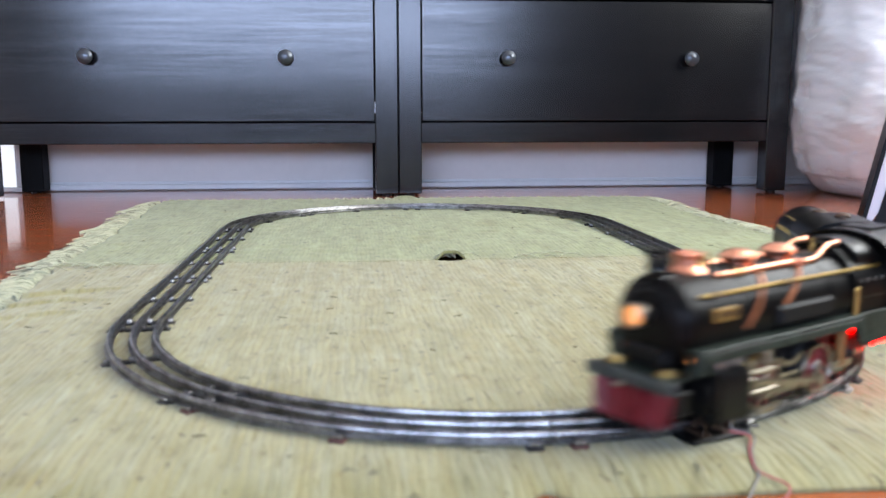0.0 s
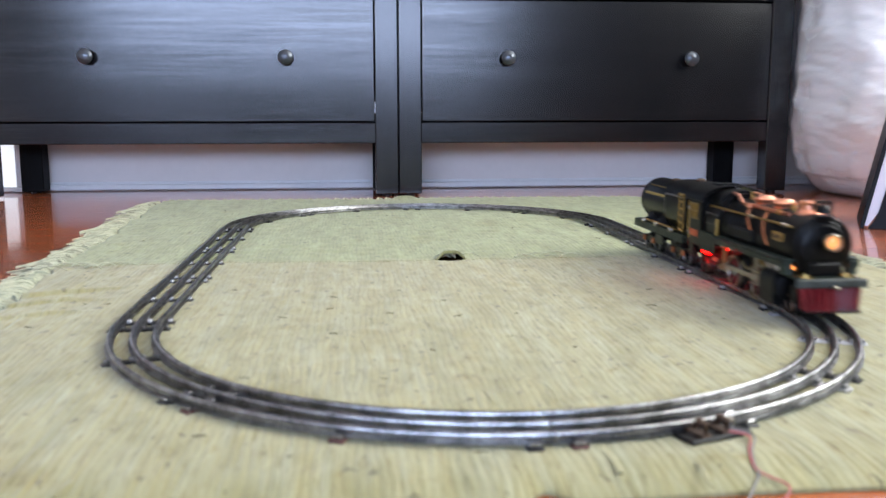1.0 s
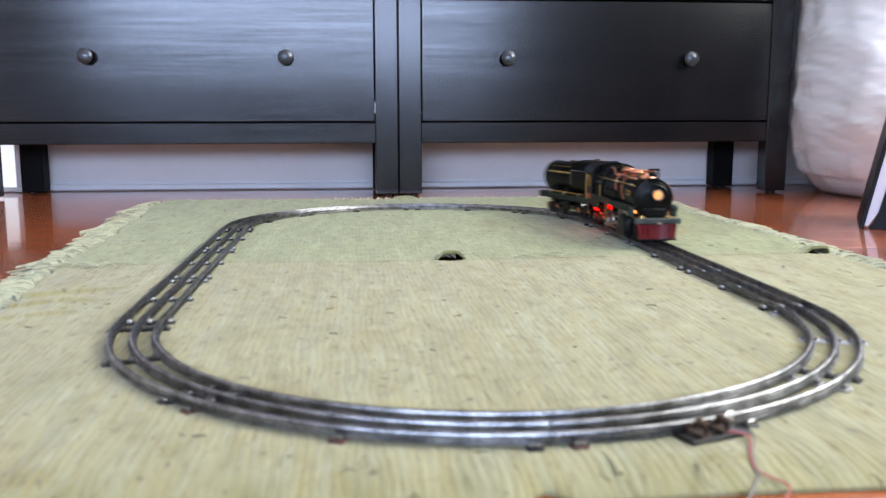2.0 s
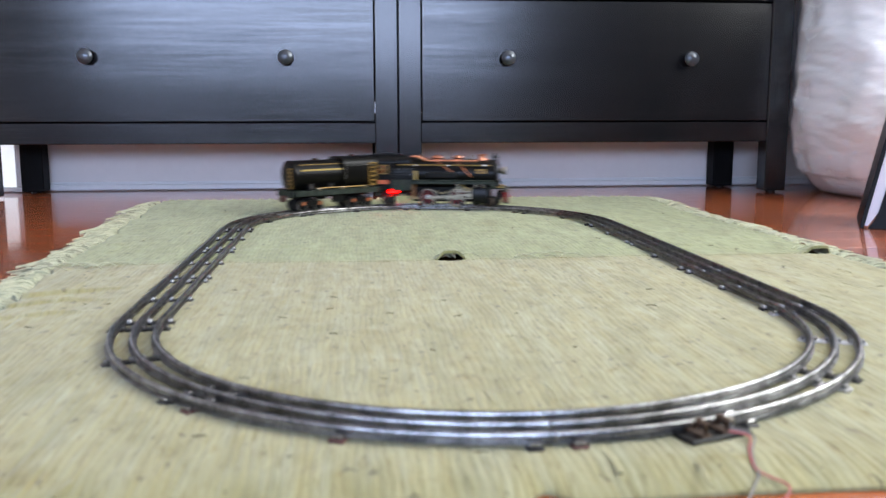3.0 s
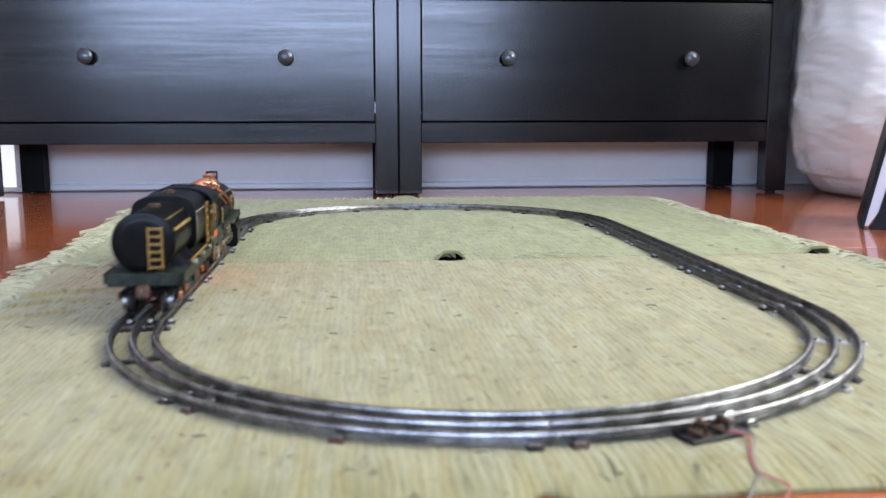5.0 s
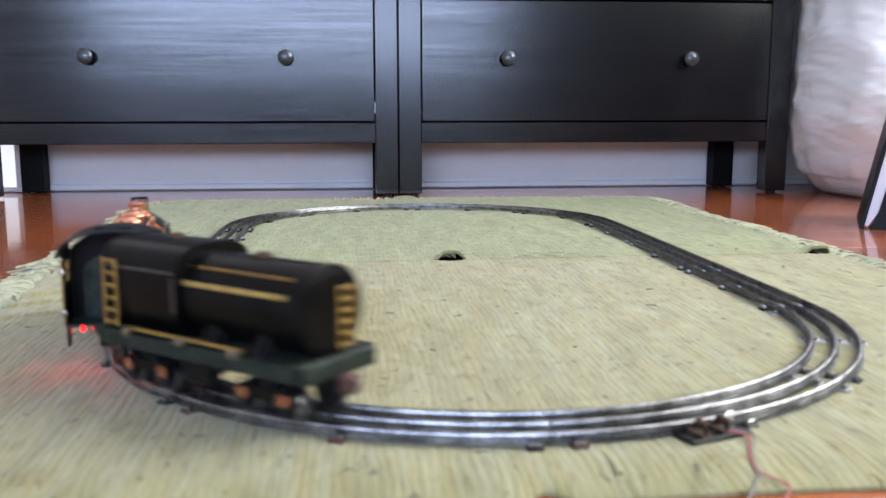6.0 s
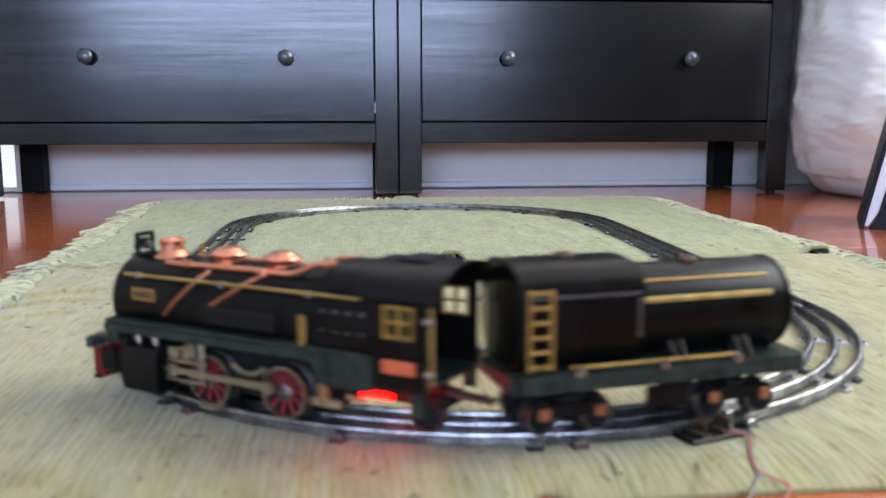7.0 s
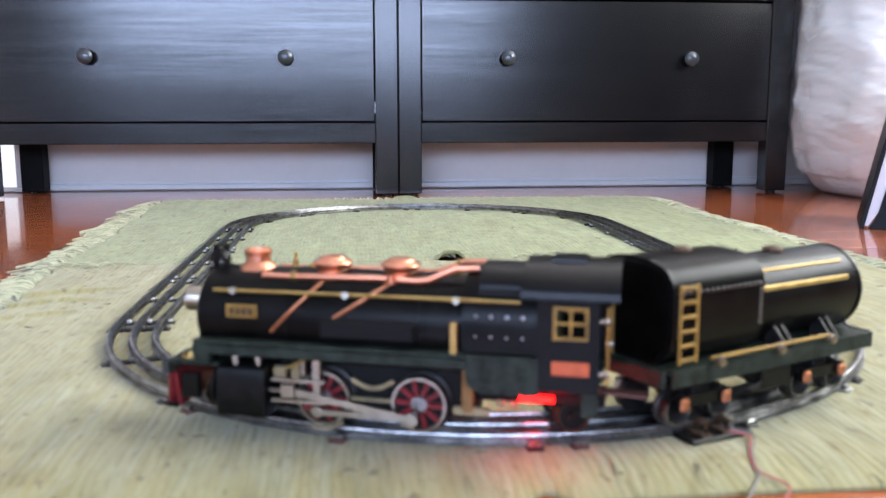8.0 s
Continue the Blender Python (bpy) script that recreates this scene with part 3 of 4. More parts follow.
def build_terminal():
    root = thing("track_terminal", "small black track terminal with brass clips and two wires", "terminal", pose(0.100, -0.331, 0.0082, 0, 0, 20))
    part("base_plate", box(B(), -0.024, 0.024, -0.010, 0.020, 0, 0.004, 0.001), M_SATIN, root)
    for x in (-0.011, 0.006):
        bm = box(B(), x - 0.004, x + 0.004, -0.008, 0.012, 0.004, 0.0055, 0.0004)
        tube(bm, [(x, -0.006, 0.0055), (x, -0.007, 0.011), (x, 0.000, 0.0125), (x, 0.004, 0.0075)], 0.0022, 6)
        part("clip", bm, M_OLDBRASS, root, "tarnished spring clip")
    part("screw", cyl(B(), (0.018, 0.004, 0.004), (0.018, 0.004, 0.008), 0.003), M_NICKEL, root)
    # wires are laid out in the plate's own space
    inv = root.matrix_basis.inverted()

    def wire(name, pts, mat, label):
        dense = []
        for k in range(len(pts) - 1):
            p0, p1, p2, p3 = (Vector(pts[max(0, min(len(pts) - 1, k + d))]) for d in (-1, 0, 1, 2))
            for u in (0, 0.25, 0.5, 0.75):
                dense.append(0.5 * ((2 * p1) + (p2 - p0) * u + (2 * p0 - 5 * p1 + 4 * p2 - p3) * u * u + (3 * p1 - p0 - 3 * p2 + p3) * u ** 3))
        dense.append(Vector(pts[-1]))
        part(name, tube(B(), [inv @ p for p in dense], 0.0007, 7), mat, root, label)

    wire("red_wire", [(0.106, -0.335, 0.0135), (0.119, -0.341, 0.0120), (0.110, -0.362, 0.0105), (0.105, -0.380, 0.0085), (0.107, -0.389, 0.0075), (0.1155, -0.4005, 0.0055), (0.109, -0.409, 0.002), (0.094, -0.418, 0.002), (0.060, -0.450, 0.002), (0.02, -0.60, 0.002)], M_WIRE, "thin dull red insulated wire")
    wire("grey_wire", [(0.112, -0.331, 0.0135), (0.122, -0.342, 0.0120), (0.112, -0.361, 0.0105), (0.1065, -0.378, 0.0085), (0.104, -0.388, 0.0075), (0.097, -0.398, 0.0055), (0.086, -0.412, 0.002), (0.06, -0.44, 0.002), (0.0, -0.60, 0.002)], M_RUBBER, "thin grey insulated wire")


# ---- things beside the cabinets ----
def build_bundle():
    root = thing("wrapped_bundle", "tall white padded bundle wrapped in clear stretch film against the wall", "bundle", ROOM @ pose(1.351, -0.085, 0))
    nu, nv, a, b, h = 200, 260, 0.338, 0.310, 1.35
    verts, faces = [], []
    for j in range(nv + 1):
        f = j / nv
        z = h * f
        low = min(1.0, z / 0.22)
        r = 0.70 + 0.30 * math.sqrt(max(0, 1 - (1 - low) ** 2.0))
        if f > 0.85:
            r *= math.sqrt(max(0.0, 1 - ((f - 0.85) / 0.15) ** 2)) * 0.9 + 0.1
        for i in range(nu):
            t = i * math.tau / nu
            c, s = math.cos(t), math.sin(t)
            e = 0.88
            x, y = a * r * math.copysign(abs(c) ** e, c), b * r * math.copysign(abs(s) ** e, s)
            d = 0.030 * noise.noise((c * 1.6, s * 1.6, z * 3.2)) + 0.010 * noise.noise((c * 5, s * 5, z * 14)) + 0.005 * abs(noise.noise((c * 3 + z * 2, s * 3, z * 30 + c * 6))) + 0.003 * abs(noise.noise((c * 7, s * 7 + z * 4, z * 60 - c * 9)))
            if z < 0.05:
                d *= 0.3
            verts.append((x + c * d, y + s * d, max(0, z + 0.012 * noise.noise((c * 2, s * 2, z * 4)) * min(1, z * 8))))
    for j in range(nv):
        for i in range(nu):
            k = (i + 1) % nu
            faces.append((j * nu + i, j * nu + k, (j + 1) * nu + k, (j + 1) * nu + i))
    faces.append(tuple(range(nu - 1, -1, -1)))
    faces.append(tuple(nv * nu + i for i in range(nu)))
    me = bpy.data.meshes.new("padding")
    me.from_pydata(verts, [], faces)
    me.materials.append(M_FILM)
    me.shade_smooth()
    ob = new("padding", me)
    ob.parent = root
    shell = []
    for k, v in enumerate(verts):
        d = Vector((v[0], v[1], 0)).normalized()
        w = 0.0035 + 0.0065 * abs(noise.noise((d.x * 2.2 + v[2] * 5, d.y * 2.2, v[2] * 34 + d.x * 9))) + 0.004 * abs(noise.noise((d.x * 6 - v[2] * 8, d.y * 6, v[2] * 70)))
        shell.append((v[0] + d.x * w, v[1] + d.y * w, v[2]))
    me = bpy.data.meshes.new("stretch_film")
    me.from_pydata(shell, [], faces[:-2])
    me.materials.append(M_SHELL)
    me.shade_smooth()
    ob = new("stretch_film", me)
    ob.parent = root
    tagged(ob, "wrinkled clear stretch film")


def build_binder():
    root = thing("leaning_binder", "black board binder with white pages leaning open on the floor", "binder", pose(0.785, 0.676, 0, 0, 0, -29))
    lean = 0.20
    for nm, outline, y0, y1, mt in (
            ("left_cover", [(0, 0), (0.007, 0), (0.007 + lean * 0.34, 0.34), (lean * 0.34, 0.34)], 0.0, 0.20, M_BOARD),
            ("page_block", [(0.0078, 0.004), (0.014, 0.004), (0.030, 0.03), (0.036 + lean * 0.30, 0.318), (0.0076 + lean * 0.318, 0.318)], 0.003, 0.19, M_PAPER),
            ("right_cover", [(0.0148, 0), (0.19, 0), (0.19, 0.31), (0.0368 + lean * 0.30, 0.31), (0.031, 0.029)], -0.004, 0.012, M_BOARD)):
        bm = B()
        a = [bm.verts.new((x, y0, z)) for x, z in outline]
        b = [bm.verts.new((x, y1, z)) for x, z in outline]
        n = len(outline)
        for k in range(n):
            bm.faces.new((a[k], a[(k + 1) % n], b[(k + 1) % n], b[k]))
        bm.faces.new(a)
        bm.faces.new(b)
        bmesh.ops.bevel(bm, geom=list(bm.edges), offset=0.0008, segments=1, affect="EDGES")
        part(nm, bm, mt, root)


# ---- the train: x is forward, y to its left, z up from the rail tops ----
def arch(w, z0, z1, zt, n=16):
    """A tinplate cross-section: upright sides up to z1, a rounded top up to zt."""
    return [(-w, z0), (w, z0), (w, z1)] + [(w * math.cos(k * math.pi / n), z1 + (zt - z1) * math.sin(k * math.pi / n)) for k in range(1, n)] + [(-w, z1)]


def plate_xz(outline, y, thick):
    """An upright plate: an outline of (x, z) pairs given a thickness about y."""
    bm = B()
    a = [bm.verts.new((x, y - thick / 2, z)) for x, z in outline]
    b = [bm.verts.new((x, y + thick / 2, z)) for x, z in outline]
    n = len(outline)
    for k in range(n):
        bm.faces.new((a[k], a[(k + 1) % n], b[(k + 1) % n], b[k]))
    bm.faces.new(a)
    bm.faces.new(b)
    bmesh.ops.bevel(bm, geom=list(bm.edges), offset=0.0005, segments=1, affect="EDGES")
    return bm


def along_x(x, z, y=0):
    return Matrix.Translation((x, y, z)) @ pose(0, 0, 0, 0, 90, 0)


def wheel_mesh(r, spokes, mats, name, parent, x, y, side):
    """A wheel about the local y axis. Returns its object; rim, spokes and hub are its parts."""
    rot = pose(0, 0, 0, -90 * side, 0, 0)
    bm = lathe(B(), [(r * 0.835, -0.0005), (r * 0.835, 0.0042), (r * 0.865, 0.0050), (r * 0.94, 0.0050), (r * 0.965, 0.0042), (r * 0.965, 0.0004), (r * 0.84, 0.0004), (r * 0.835, -0.0005)], rot, 40)
    w = part(name, bm, mats[0], parent)
    part("flange", lathe(B(), [(r * 0.5, 0.0002), (r * 0.97, 0.0002), (r * 0.975, -0.0024), (r * 1.06, -0.0034), (r * 1.09, -0.0048), (r * 1.05, -0.0058), (r * 0.5, -0.0058)], rot, 40), M_TIE, w, "dark worn tread and flange")
    w.matrix_basis = pose(x, y, r * 0.96)
    if spokes:
        bm = B()
        for k in range(spokes):
            a = k * math.tau / spokes
            box(bm, 0, r * 0.86, -0.0016, 0.0016, 0.0010, 0.0034, 0.0003, rot @ pose(0, 0, 0, 0, 0, math.degrees(a)))
        part("spokes", bm, mats[1], w, "red enamelled spokes")
        part("web", lathe(B(), [(r * 0.86, 0.0003), (r * 0.86, 0.0009), (0.002, 0.0009), (0.002, 0.0003)], rot, 32), M_DARK, w)
        part("hub", lathe(B(), [(r * 0.30, 0), (r * 0.30, 0.0040), (r * 0.26, 0.0046), (r * 0.12, 0.0048), (r * 0.10, 0.0058), (0, 0.0060)], rot, 20), mats[2], w)
    else:
        part("disc", lathe(B(), [(r * 0.82, 0), (r * 0.82, 0.0020), (r * 0.3, 0.0026), (r * 0.28, 0.0046), (0, 0.0048)], rot, 28), mats[1], w)
    return w


DRIVER_R, CRANK, DRIVERS = 0.0178, 0.0084, (0.0325, -0.0275)
MOVERS = {"wheel": [], "side_rod": [], "main_rod": [], "piston": [], "truck": []}


def build_locomotive():
    root = thing("toy_steam_locomotive", "vintage black and green tinplate toy steam locomotive with copper domes", "toy locomotive")
    P = lambda name, bm, mat, label="", par=None: part(name, bm, mat, par or root, label)
    # boiler and its fittings
    boiler = P("boiler", lathe(B(), [(0.0300, -0.062), (0.0300, 0.1085), (0.0297, 0.1105), (0.0288, 0.1116), (0.0258, 0.1122), (0.0246, 0.1140), (0.0180, 0.1156), (0.0100, 0.1166), (0, 0.1168)],
                             along_x(0, 0.0635), 48), M_BLACK)
    for x in (0.0536, -0.0301):
        P("boiler_band", lathe(B(), [(0.0300, x - 0.0012), (0.0305, x - 0.001), (0.0305, x + 0.001), (0.0300, x + 0.0012)], along_x(0, 0.0635), 48), M_BLACK, "", boiler)
    fb = P("firebox", prism(B(), arch(0.0318, 0.050, 0.0655, 0.0990), -0.100, -0.0550), M_BLACK)
    for side in (-1, 1):
        for z in (0.0630, 0.0745):
            for x in (-0.063, -0.072, -0.081, -0.090):
                P("rivet", lathe(B(), [(0.0015, 0), (0.0012, 0.0007), (0, 0.0010)], Matrix.Translation((x, side * 0.0310 if z < 0.066 else side * 0.0306, z)) @ pose(0, 0, 0, -90 * side, 0, 0), 8), M_RAIL, "", fb)
    # lamp on the smokebox door
    lamp_ob = P("headlamp", lathe(B(), [(0.0030, 0.114), (0.0032, 0.123), (0.0060, 0.126), (0.0076, 0.130), (0.0082, 0.1370), (0.0077, 0.1378), (0.0072, 0.1350), (0.0, 0.1340)], along_x(-0.0055, 0.0705), 28), M_NICKEL, "nickel headlamp with a lit lens")
    P("lens", lathe(B(), [(0.0066, 0.1342), (0.0057, 0.1354), (0.0033, 0.1364), (0, 0.1367)], along_x(-0.0055, 0.0705), 24), M_LAMP, "glowing warm lens", lamp_ob)
    P("door_ring", lathe(B(), [(0.0215, 0.1130), (0.0225, 0.1154), (0.0205, 0.1164), (0.0200, 0.1146)], along_x(0, 0.0635), 36), M_SATIN)
    # stack, domes, bell, whistle
    up = lambda x, z, y=0: Matrix.Translation((x, y, z))
    P("smokestack", lathe(B(), [(0.0122, 0), (0.0114, 0.0020), (0.0092, 0.0036), (0.0080, 0.0050), (0.0078, 0.0088), (0.0086, 0.0098), (0.0088, 0.0120), (0.0078, 0.0127), (0.0058, 0.0122), (0.0052, 0.0060)], up(0.083, 0.0916)), M_COPPER, "flared bright copper smokestack")
    for x in (0.033, -0.0105):
        P("dome", lathe(B(), [(0.0100, 0), (0.0098, 0.0020), (0.0104, 0.0034), (0.0120, 0.0044), (0.0124, 0.0054), (0.0120, 0.0064), (0.0098, 0.0074), (0.0086, 0.0080), (0.0080, 0.0090), (0.0055, 0.0098), (0, 0.0101)], up(x, 0.0920)), M_COPPER, "bright copper boiler dome")
    bell = P("bell", lathe(B(), [(0.0074, 0), (0.0070, 0.0020), (0.0058, 0.0050), (0.0042, 0.0068), (0, 0.0080)], up(0.1095, 0.0960)), M_SATIN, "small black bell")
    P("bell_bracket", box(box(box(B(), 0.1065, 0.1105, -0.0078, -0.0062, 0.0905, 0.1055, 0.0004), 0.1065, 0.1105, 0.0062, 0.0078, 0.0905, 0.1055, 0.0004), 0.107, 0.110, -0.0078, 0.0078, 0.1047, 0.1075, 0.0004), M_SATIN, "", bell)
    P("bell_base", box(B(), 0.1035, 0.1135, -0.009, 0.009, 0.0890, 0.0932, 0.001), M_SATIN, "", bell)
    for x, y in ((0.0595, -0.004), (-0.047, 0.002)):
        P("whistle", lathe(B(), [(0.0018, 0), (0.0018, 0.005), (0.0011, 0.0055), (0.0011, 0.0085), (0.0016, 0.009), (0, 0.0102)], up(x, 0.0925, y), 12), M_BRASS, "small brass whistle")
    for side in (-1, 1):
        y = 0.0150 * side
        P("steam_pipe", tube(B(), [(0.0735, y, 0.0905), (0.052, y, 0.0900), (0.044, y, 0.0905), (0.000, y, 0.0912), (-0.0255, y, 0.0905), (-0.032, y, 0.0915), (-0.048, y * 0.85, 0.0985), (-0.062, y * 0.8, 0.0990)], 0.0021, 10), M_COPPER, "bent copper steam pipe")
        for x0, z0, x1, z1 in ((0.0625, 0.0590, 0.0335, 0.0885), (0.0228, 0.0690, -0.0090, 0.0890)):
            pts = []
            for k in range(7):
                u = k / 6
                z = z0 + (z1 - z0) * u
                pts.append((x0 + (x1 - x0) * u, side * (math.sqrt(max(0, 0.0300 ** 2 - (z - 0.0635) ** 2)) + 0.0008), z))
            P("feed_pipe", tube(B(), pts, 0.0014, 8), M_OLDCOPPER, "thin copper feed pipe")
        P("pipe_flange", lathe(B(), [(0.0034, -0.0014), (0.0034, 0.0014)], along_x(0.053, 0.0902, y), 12), M_BRASS)
        P("pipe_joint", cyl(B(), (-0.0095, y + 0.002 * side, 0.0885), (-0.0095, y + 0.002 * side, 0.0935), 0.0030), M_COPPER)
        # handrail on its posts
        rail = P("handrail", tube(B(), [(0.1015, side * 0.0262, 0.0822), (0.02, side * 0.0266, 0.0826), (-0.0885, side * 0.0285, 0.0832)], 0.0012, 8), M_BRASS, "thin brass handrail")
        for x in (0.088, 0.016, -0.051):
            P("stanchion", cyl(B(), (x, side * 0.0225, 0.0815), (x, side * 0.0288, 0.0826), 0.0015, 0.0022, 10), M_NICKEL, "", rail)
        # plates, side tank, gilt upright
        plate = P("name_plate", box(B(), 0.0715, 0.0920, side * 0.0296 - 0.0008, side * 0.0296 + 0.0008, 0.0662, 0.0746, 0.0004, None), M_GOLD, "gilt plate with unreadable raised marks")
        for k in range(4):
            P("mark", box(B(), 0.0745 + k * 0.004, 0.0772 + k * 0.004, side * 0.0305 - 0.0003, side * 0.0305 + 0.0003, 0.0684, 0.0724), M_OLDBRASS, "", plate)
        P("side_tank", box(B(), -0.0280, 0.0320, min(side * 0.026, side * 0.0335), max(side * 0.026, side * 0.0335), 0.0560, 0.0690, 0.0022), M_DARK, "plain dark side box")
        P("gilt_upright", box(B(), -0.0532, -0.0488, side * 0.0352 - 0.0010, side * 0.0352 + 0.0010, 0.0515, 0.0715, 0.0005), M_BRASS, "flat brass upright")
        # running board with a turned-down edge
        rb = P("running_board", box(B(), -0.0585, 0.1115, min(side * 0.012, side * 0.0375), max(side * 0.012, side * 0.0375), 0.0505, 0.0530, 0.0008), M_GREEN, "dark green running board")
        P("board_edge", box(B(), -0.0585, 0.1115, side * 0.0368 - 0.0008, side * 0.0368 + 0.0008, 0.0445, 0.0503, 0.0005), M_GREEN, "", rb)
        P("firebox_skirt", plate_xz([(-0.1000, 0.0530), (-0.0578, 0.0530), (-0.0578, 0.0400), (-0.0592, 0.0345), (-0.0630, 0.0315), (-0.0690, 0.0303), (-0.1000, 0.0303)], side * 0.0343, 0.0024), M_GREEN, "chipped dark green lower panel")
        # cylinder block
        sc = P("cylinder_block", prism(B(), [(side * 0.012, 0.036), (side * 0.031, 0.0385), (side * 0.0365, 0.036), (side * 0.0385, 0.030), (side * 0.0385, 0.012), (side * 0.0365, 0.0065), (side * 0.031, 0.0045), (side * 0.012, 0.010)], 0.0650, 0.0960), M_SATIN, "black cylinder block")
        P("cylinder_cover", lathe(B(), [(0.0115, 0.0985), (0.0115, 0.1003), (0.006, 0.1016), (0, 0.1019)], along_x(0, 0.0225, side * 0.0265), 20), M_SATIN, "", sc)
        for x in (0.071, 0.086):
            P("valve_stud", lathe(B(), [(0.0020, 0), (0.0020, 0.004), (0.0030, 0.0045), (0.0026, 0.0075), (0, 0.0085)], up(x, 0.0360, side * 0.031), 12), M_NICKEL, "", sc)
        for z in (0.0160, 0.0290):
            P("slide_bar", box(B(), 0.0290, 0.0640, side * 0.0298 - 0.0012, side * 0.0298 + 0.0012, z - 0.0012, z + 0.0012, 0.0004), M_NICKEL, "worn nickel slide bar")
        P("motion_bracket", box(box(B(), 0.0325, 0.0375, side * 0.0275 - 0.0014, side * 0.0275 + 0.0014, 0.0150, 0.0505, 0.0005), 0.0430, 0.0465, side * 0.0255 - 0.0010, side * 0.0255 + 0.0010, 0.0300, 0.0490, 0.0004), M_NICKEL)
        P("valve_link", tube(B(), [(0.063, side * 0.028, 0.0335), (0.050, side * 0.028, 0.0375), (0.040, side * 0.028, 0.0440)], 0.0014, 8), M_BRASS)
        # motor side plate, brush plate and spring
        P("motor_plate", prism(B(), [(side * 0.0126, 0.0080), (side * 0.0134, 0.0080), (side * 0.0134, 0.0440), (side * 0.0126, 0.0440)], -0.0560, 0.0560), M_DARK)
        P("brush_plate", box(B(), -0.0605, -0.0535, side * 0.0225 - 0.0020, side * 0.0225 + 0.0020, 0.0140, 0.0440, 0.0008), M_FIBRE, "brown fibre brush plate")
        P("equaliser_bar", sweep(B(), [(0.0150 - 0.0033 * k, side * 0.0215, 0.0300 - 0.0052 * math.sin(math.pi * k / 8)) for k in range(9)], [(-0.0008, -0.0014), (0.0008, -0.0014), (0.0008, 0.0014), (-0.0008, 0.0014)]), M_CREAM, "bowed brass equaliser bar")
        P("frame_bar", box(B(), -0.0120, 0.0170, side * 0.0208 - 0.0010, side * 0.0208 + 0.0010, 0.0160, 0.0186, 0.0004), M_CREAM)
        P("lower_bar", box(B(), -0.0700, -0.0480, side * 0.0225 - 0.0016, side * 0.0225 + 0.0016, 0.0125, 0.0180, 0.0008), M_CREAM, "dull brass bar")
        for x in (-0.0765, -0.0840):
            P("frame_stud", box(B(), x - 0.0026, x + 0.0026, side * 0.0225 - 0.0016, side * 0.0225 + 0.0016, 0.0190, 0.0235, 0.0008), M_CREAM)
        P("brake_shoe", sweep(B(), [(0.0325 + 0.0200 * math.cos(radians(a)), side * 0.0262, 0.0190 + 0.0200 * math.sin(radians(a))) for a in (228, 244, 260, 276, 292)], [(-0.0008, -0.0009), (0.0008, -0.0009), (0.0008, 0.0009), (-0.0008, 0.0009)]), M_CREAM, "curved brass brake bar")
        P("valve_chest", box(box(B(), 0.0540, 0.0625, side * 0.0275 - 0.0022, side * 0.0275 + 0.0022, 0.0300, 0.0372, 0.0008), 0.0455, 0.0515, side * 0.0270 - 0.0018, side * 0.0270 + 0.0018, 0.0275, 0.0390, 0.0008), M_CREAM, "yellowed brass valve block")
        # marker lamp in front, red lamp below the cab
        mk = P("marker_lamp", lathe(B(), [(0.0030, 0.0960), (0.0036, 0.0990), (0.0036, 0.1025), (0.0030, 0.1030)], along_x(0, 0.0440, side * 0.0230), 14), M_SATIN)
        P("marker_lens", lathe(B(), [(0.0029, 0.1026), (0.0024, 0.1036), (0, 0.1042)], along_x(0, 0.0440, side * 0.0230), 14), M_MARK, "lit orange marker lens", mk)
        P("ash_pan_lamp", box(B(), -0.1080, -0.0880, side * 0.0275 - 0.0010, side * 0.0275 + 0.0010, 0.0255, 0.0292, 0.0006), M_GLOW, "glowing red lamp below the cab")
        P("front_step", box(B(), 0.1010, 0.1120, min(side * 0.028, side * 0.036), max(side * 0.028, side * 0.036), 0.0372, 0.0503, 0.001), M_GREEN)
    P("chassis", box(B(), -0.0600, 0.1000, -0.0125, 0.0125, 0.0070, 0.0500, 0.002), M_DARK)
    P("smokebox_saddle", box(B(), 0.0900, 0.1200, -0.0170, 0.0170, 0.0375, 0.0500, 0.002), M_SATIN)
    P("motor", box(B(), -0.0500, 0.0400, -0.0123, 0.0123, 0.0100, 0.0430, 0.002), M_DARK)
    P("rear_frame", box(B(), -0.1360, -0.0600, -0.0120, 0.0120, 0.0190, 0.0260, 0.001), M_DARK)
    P("bulb", lathe(B(), [(0.0024, 0), (0.0032, 0.0015), (0.0036, 0.0038), (0.0026, 0.0062), (0, 0.0072)], up(-0.1080, 0.0262), 16), M_BULB, "glowing red bulb under the cab floor")
    # cab: sides with a window opening, front, roof
    for side in (-1, 1):
        y0, y1 = min(side * 0.0340, side * 0.0354), max(side * 0.0340, side * 0.0354)
        xs, zs = (-0.1330, -0.1268, -0.1080, -0.0985), (0.0350, 0.0650, 0.0828, 0.0890)
        bm = B()
        grid = [[bm.verts.new((x, y0, z)) for z in zs] for x in xs]
        sheet = [bm.faces.new((grid[a][b], grid[a + 1][b], grid[a + 1][b + 1], grid[a][b + 1])) for a in range(3) for b in range(3) if (a, b) != (1, 1)]
        made = bmesh.ops.extrude_face_region(bm, geom=sheet, use_keep_orig=True)["geom"]
        bmesh.ops.translate(bm, vec=(0, y1 - y0, 0), verts=[g for g in made if isinstance(g, bmesh.types.BMVert)])
        cs = P("cab_side", bm, M_BLACK)
        bm = B()
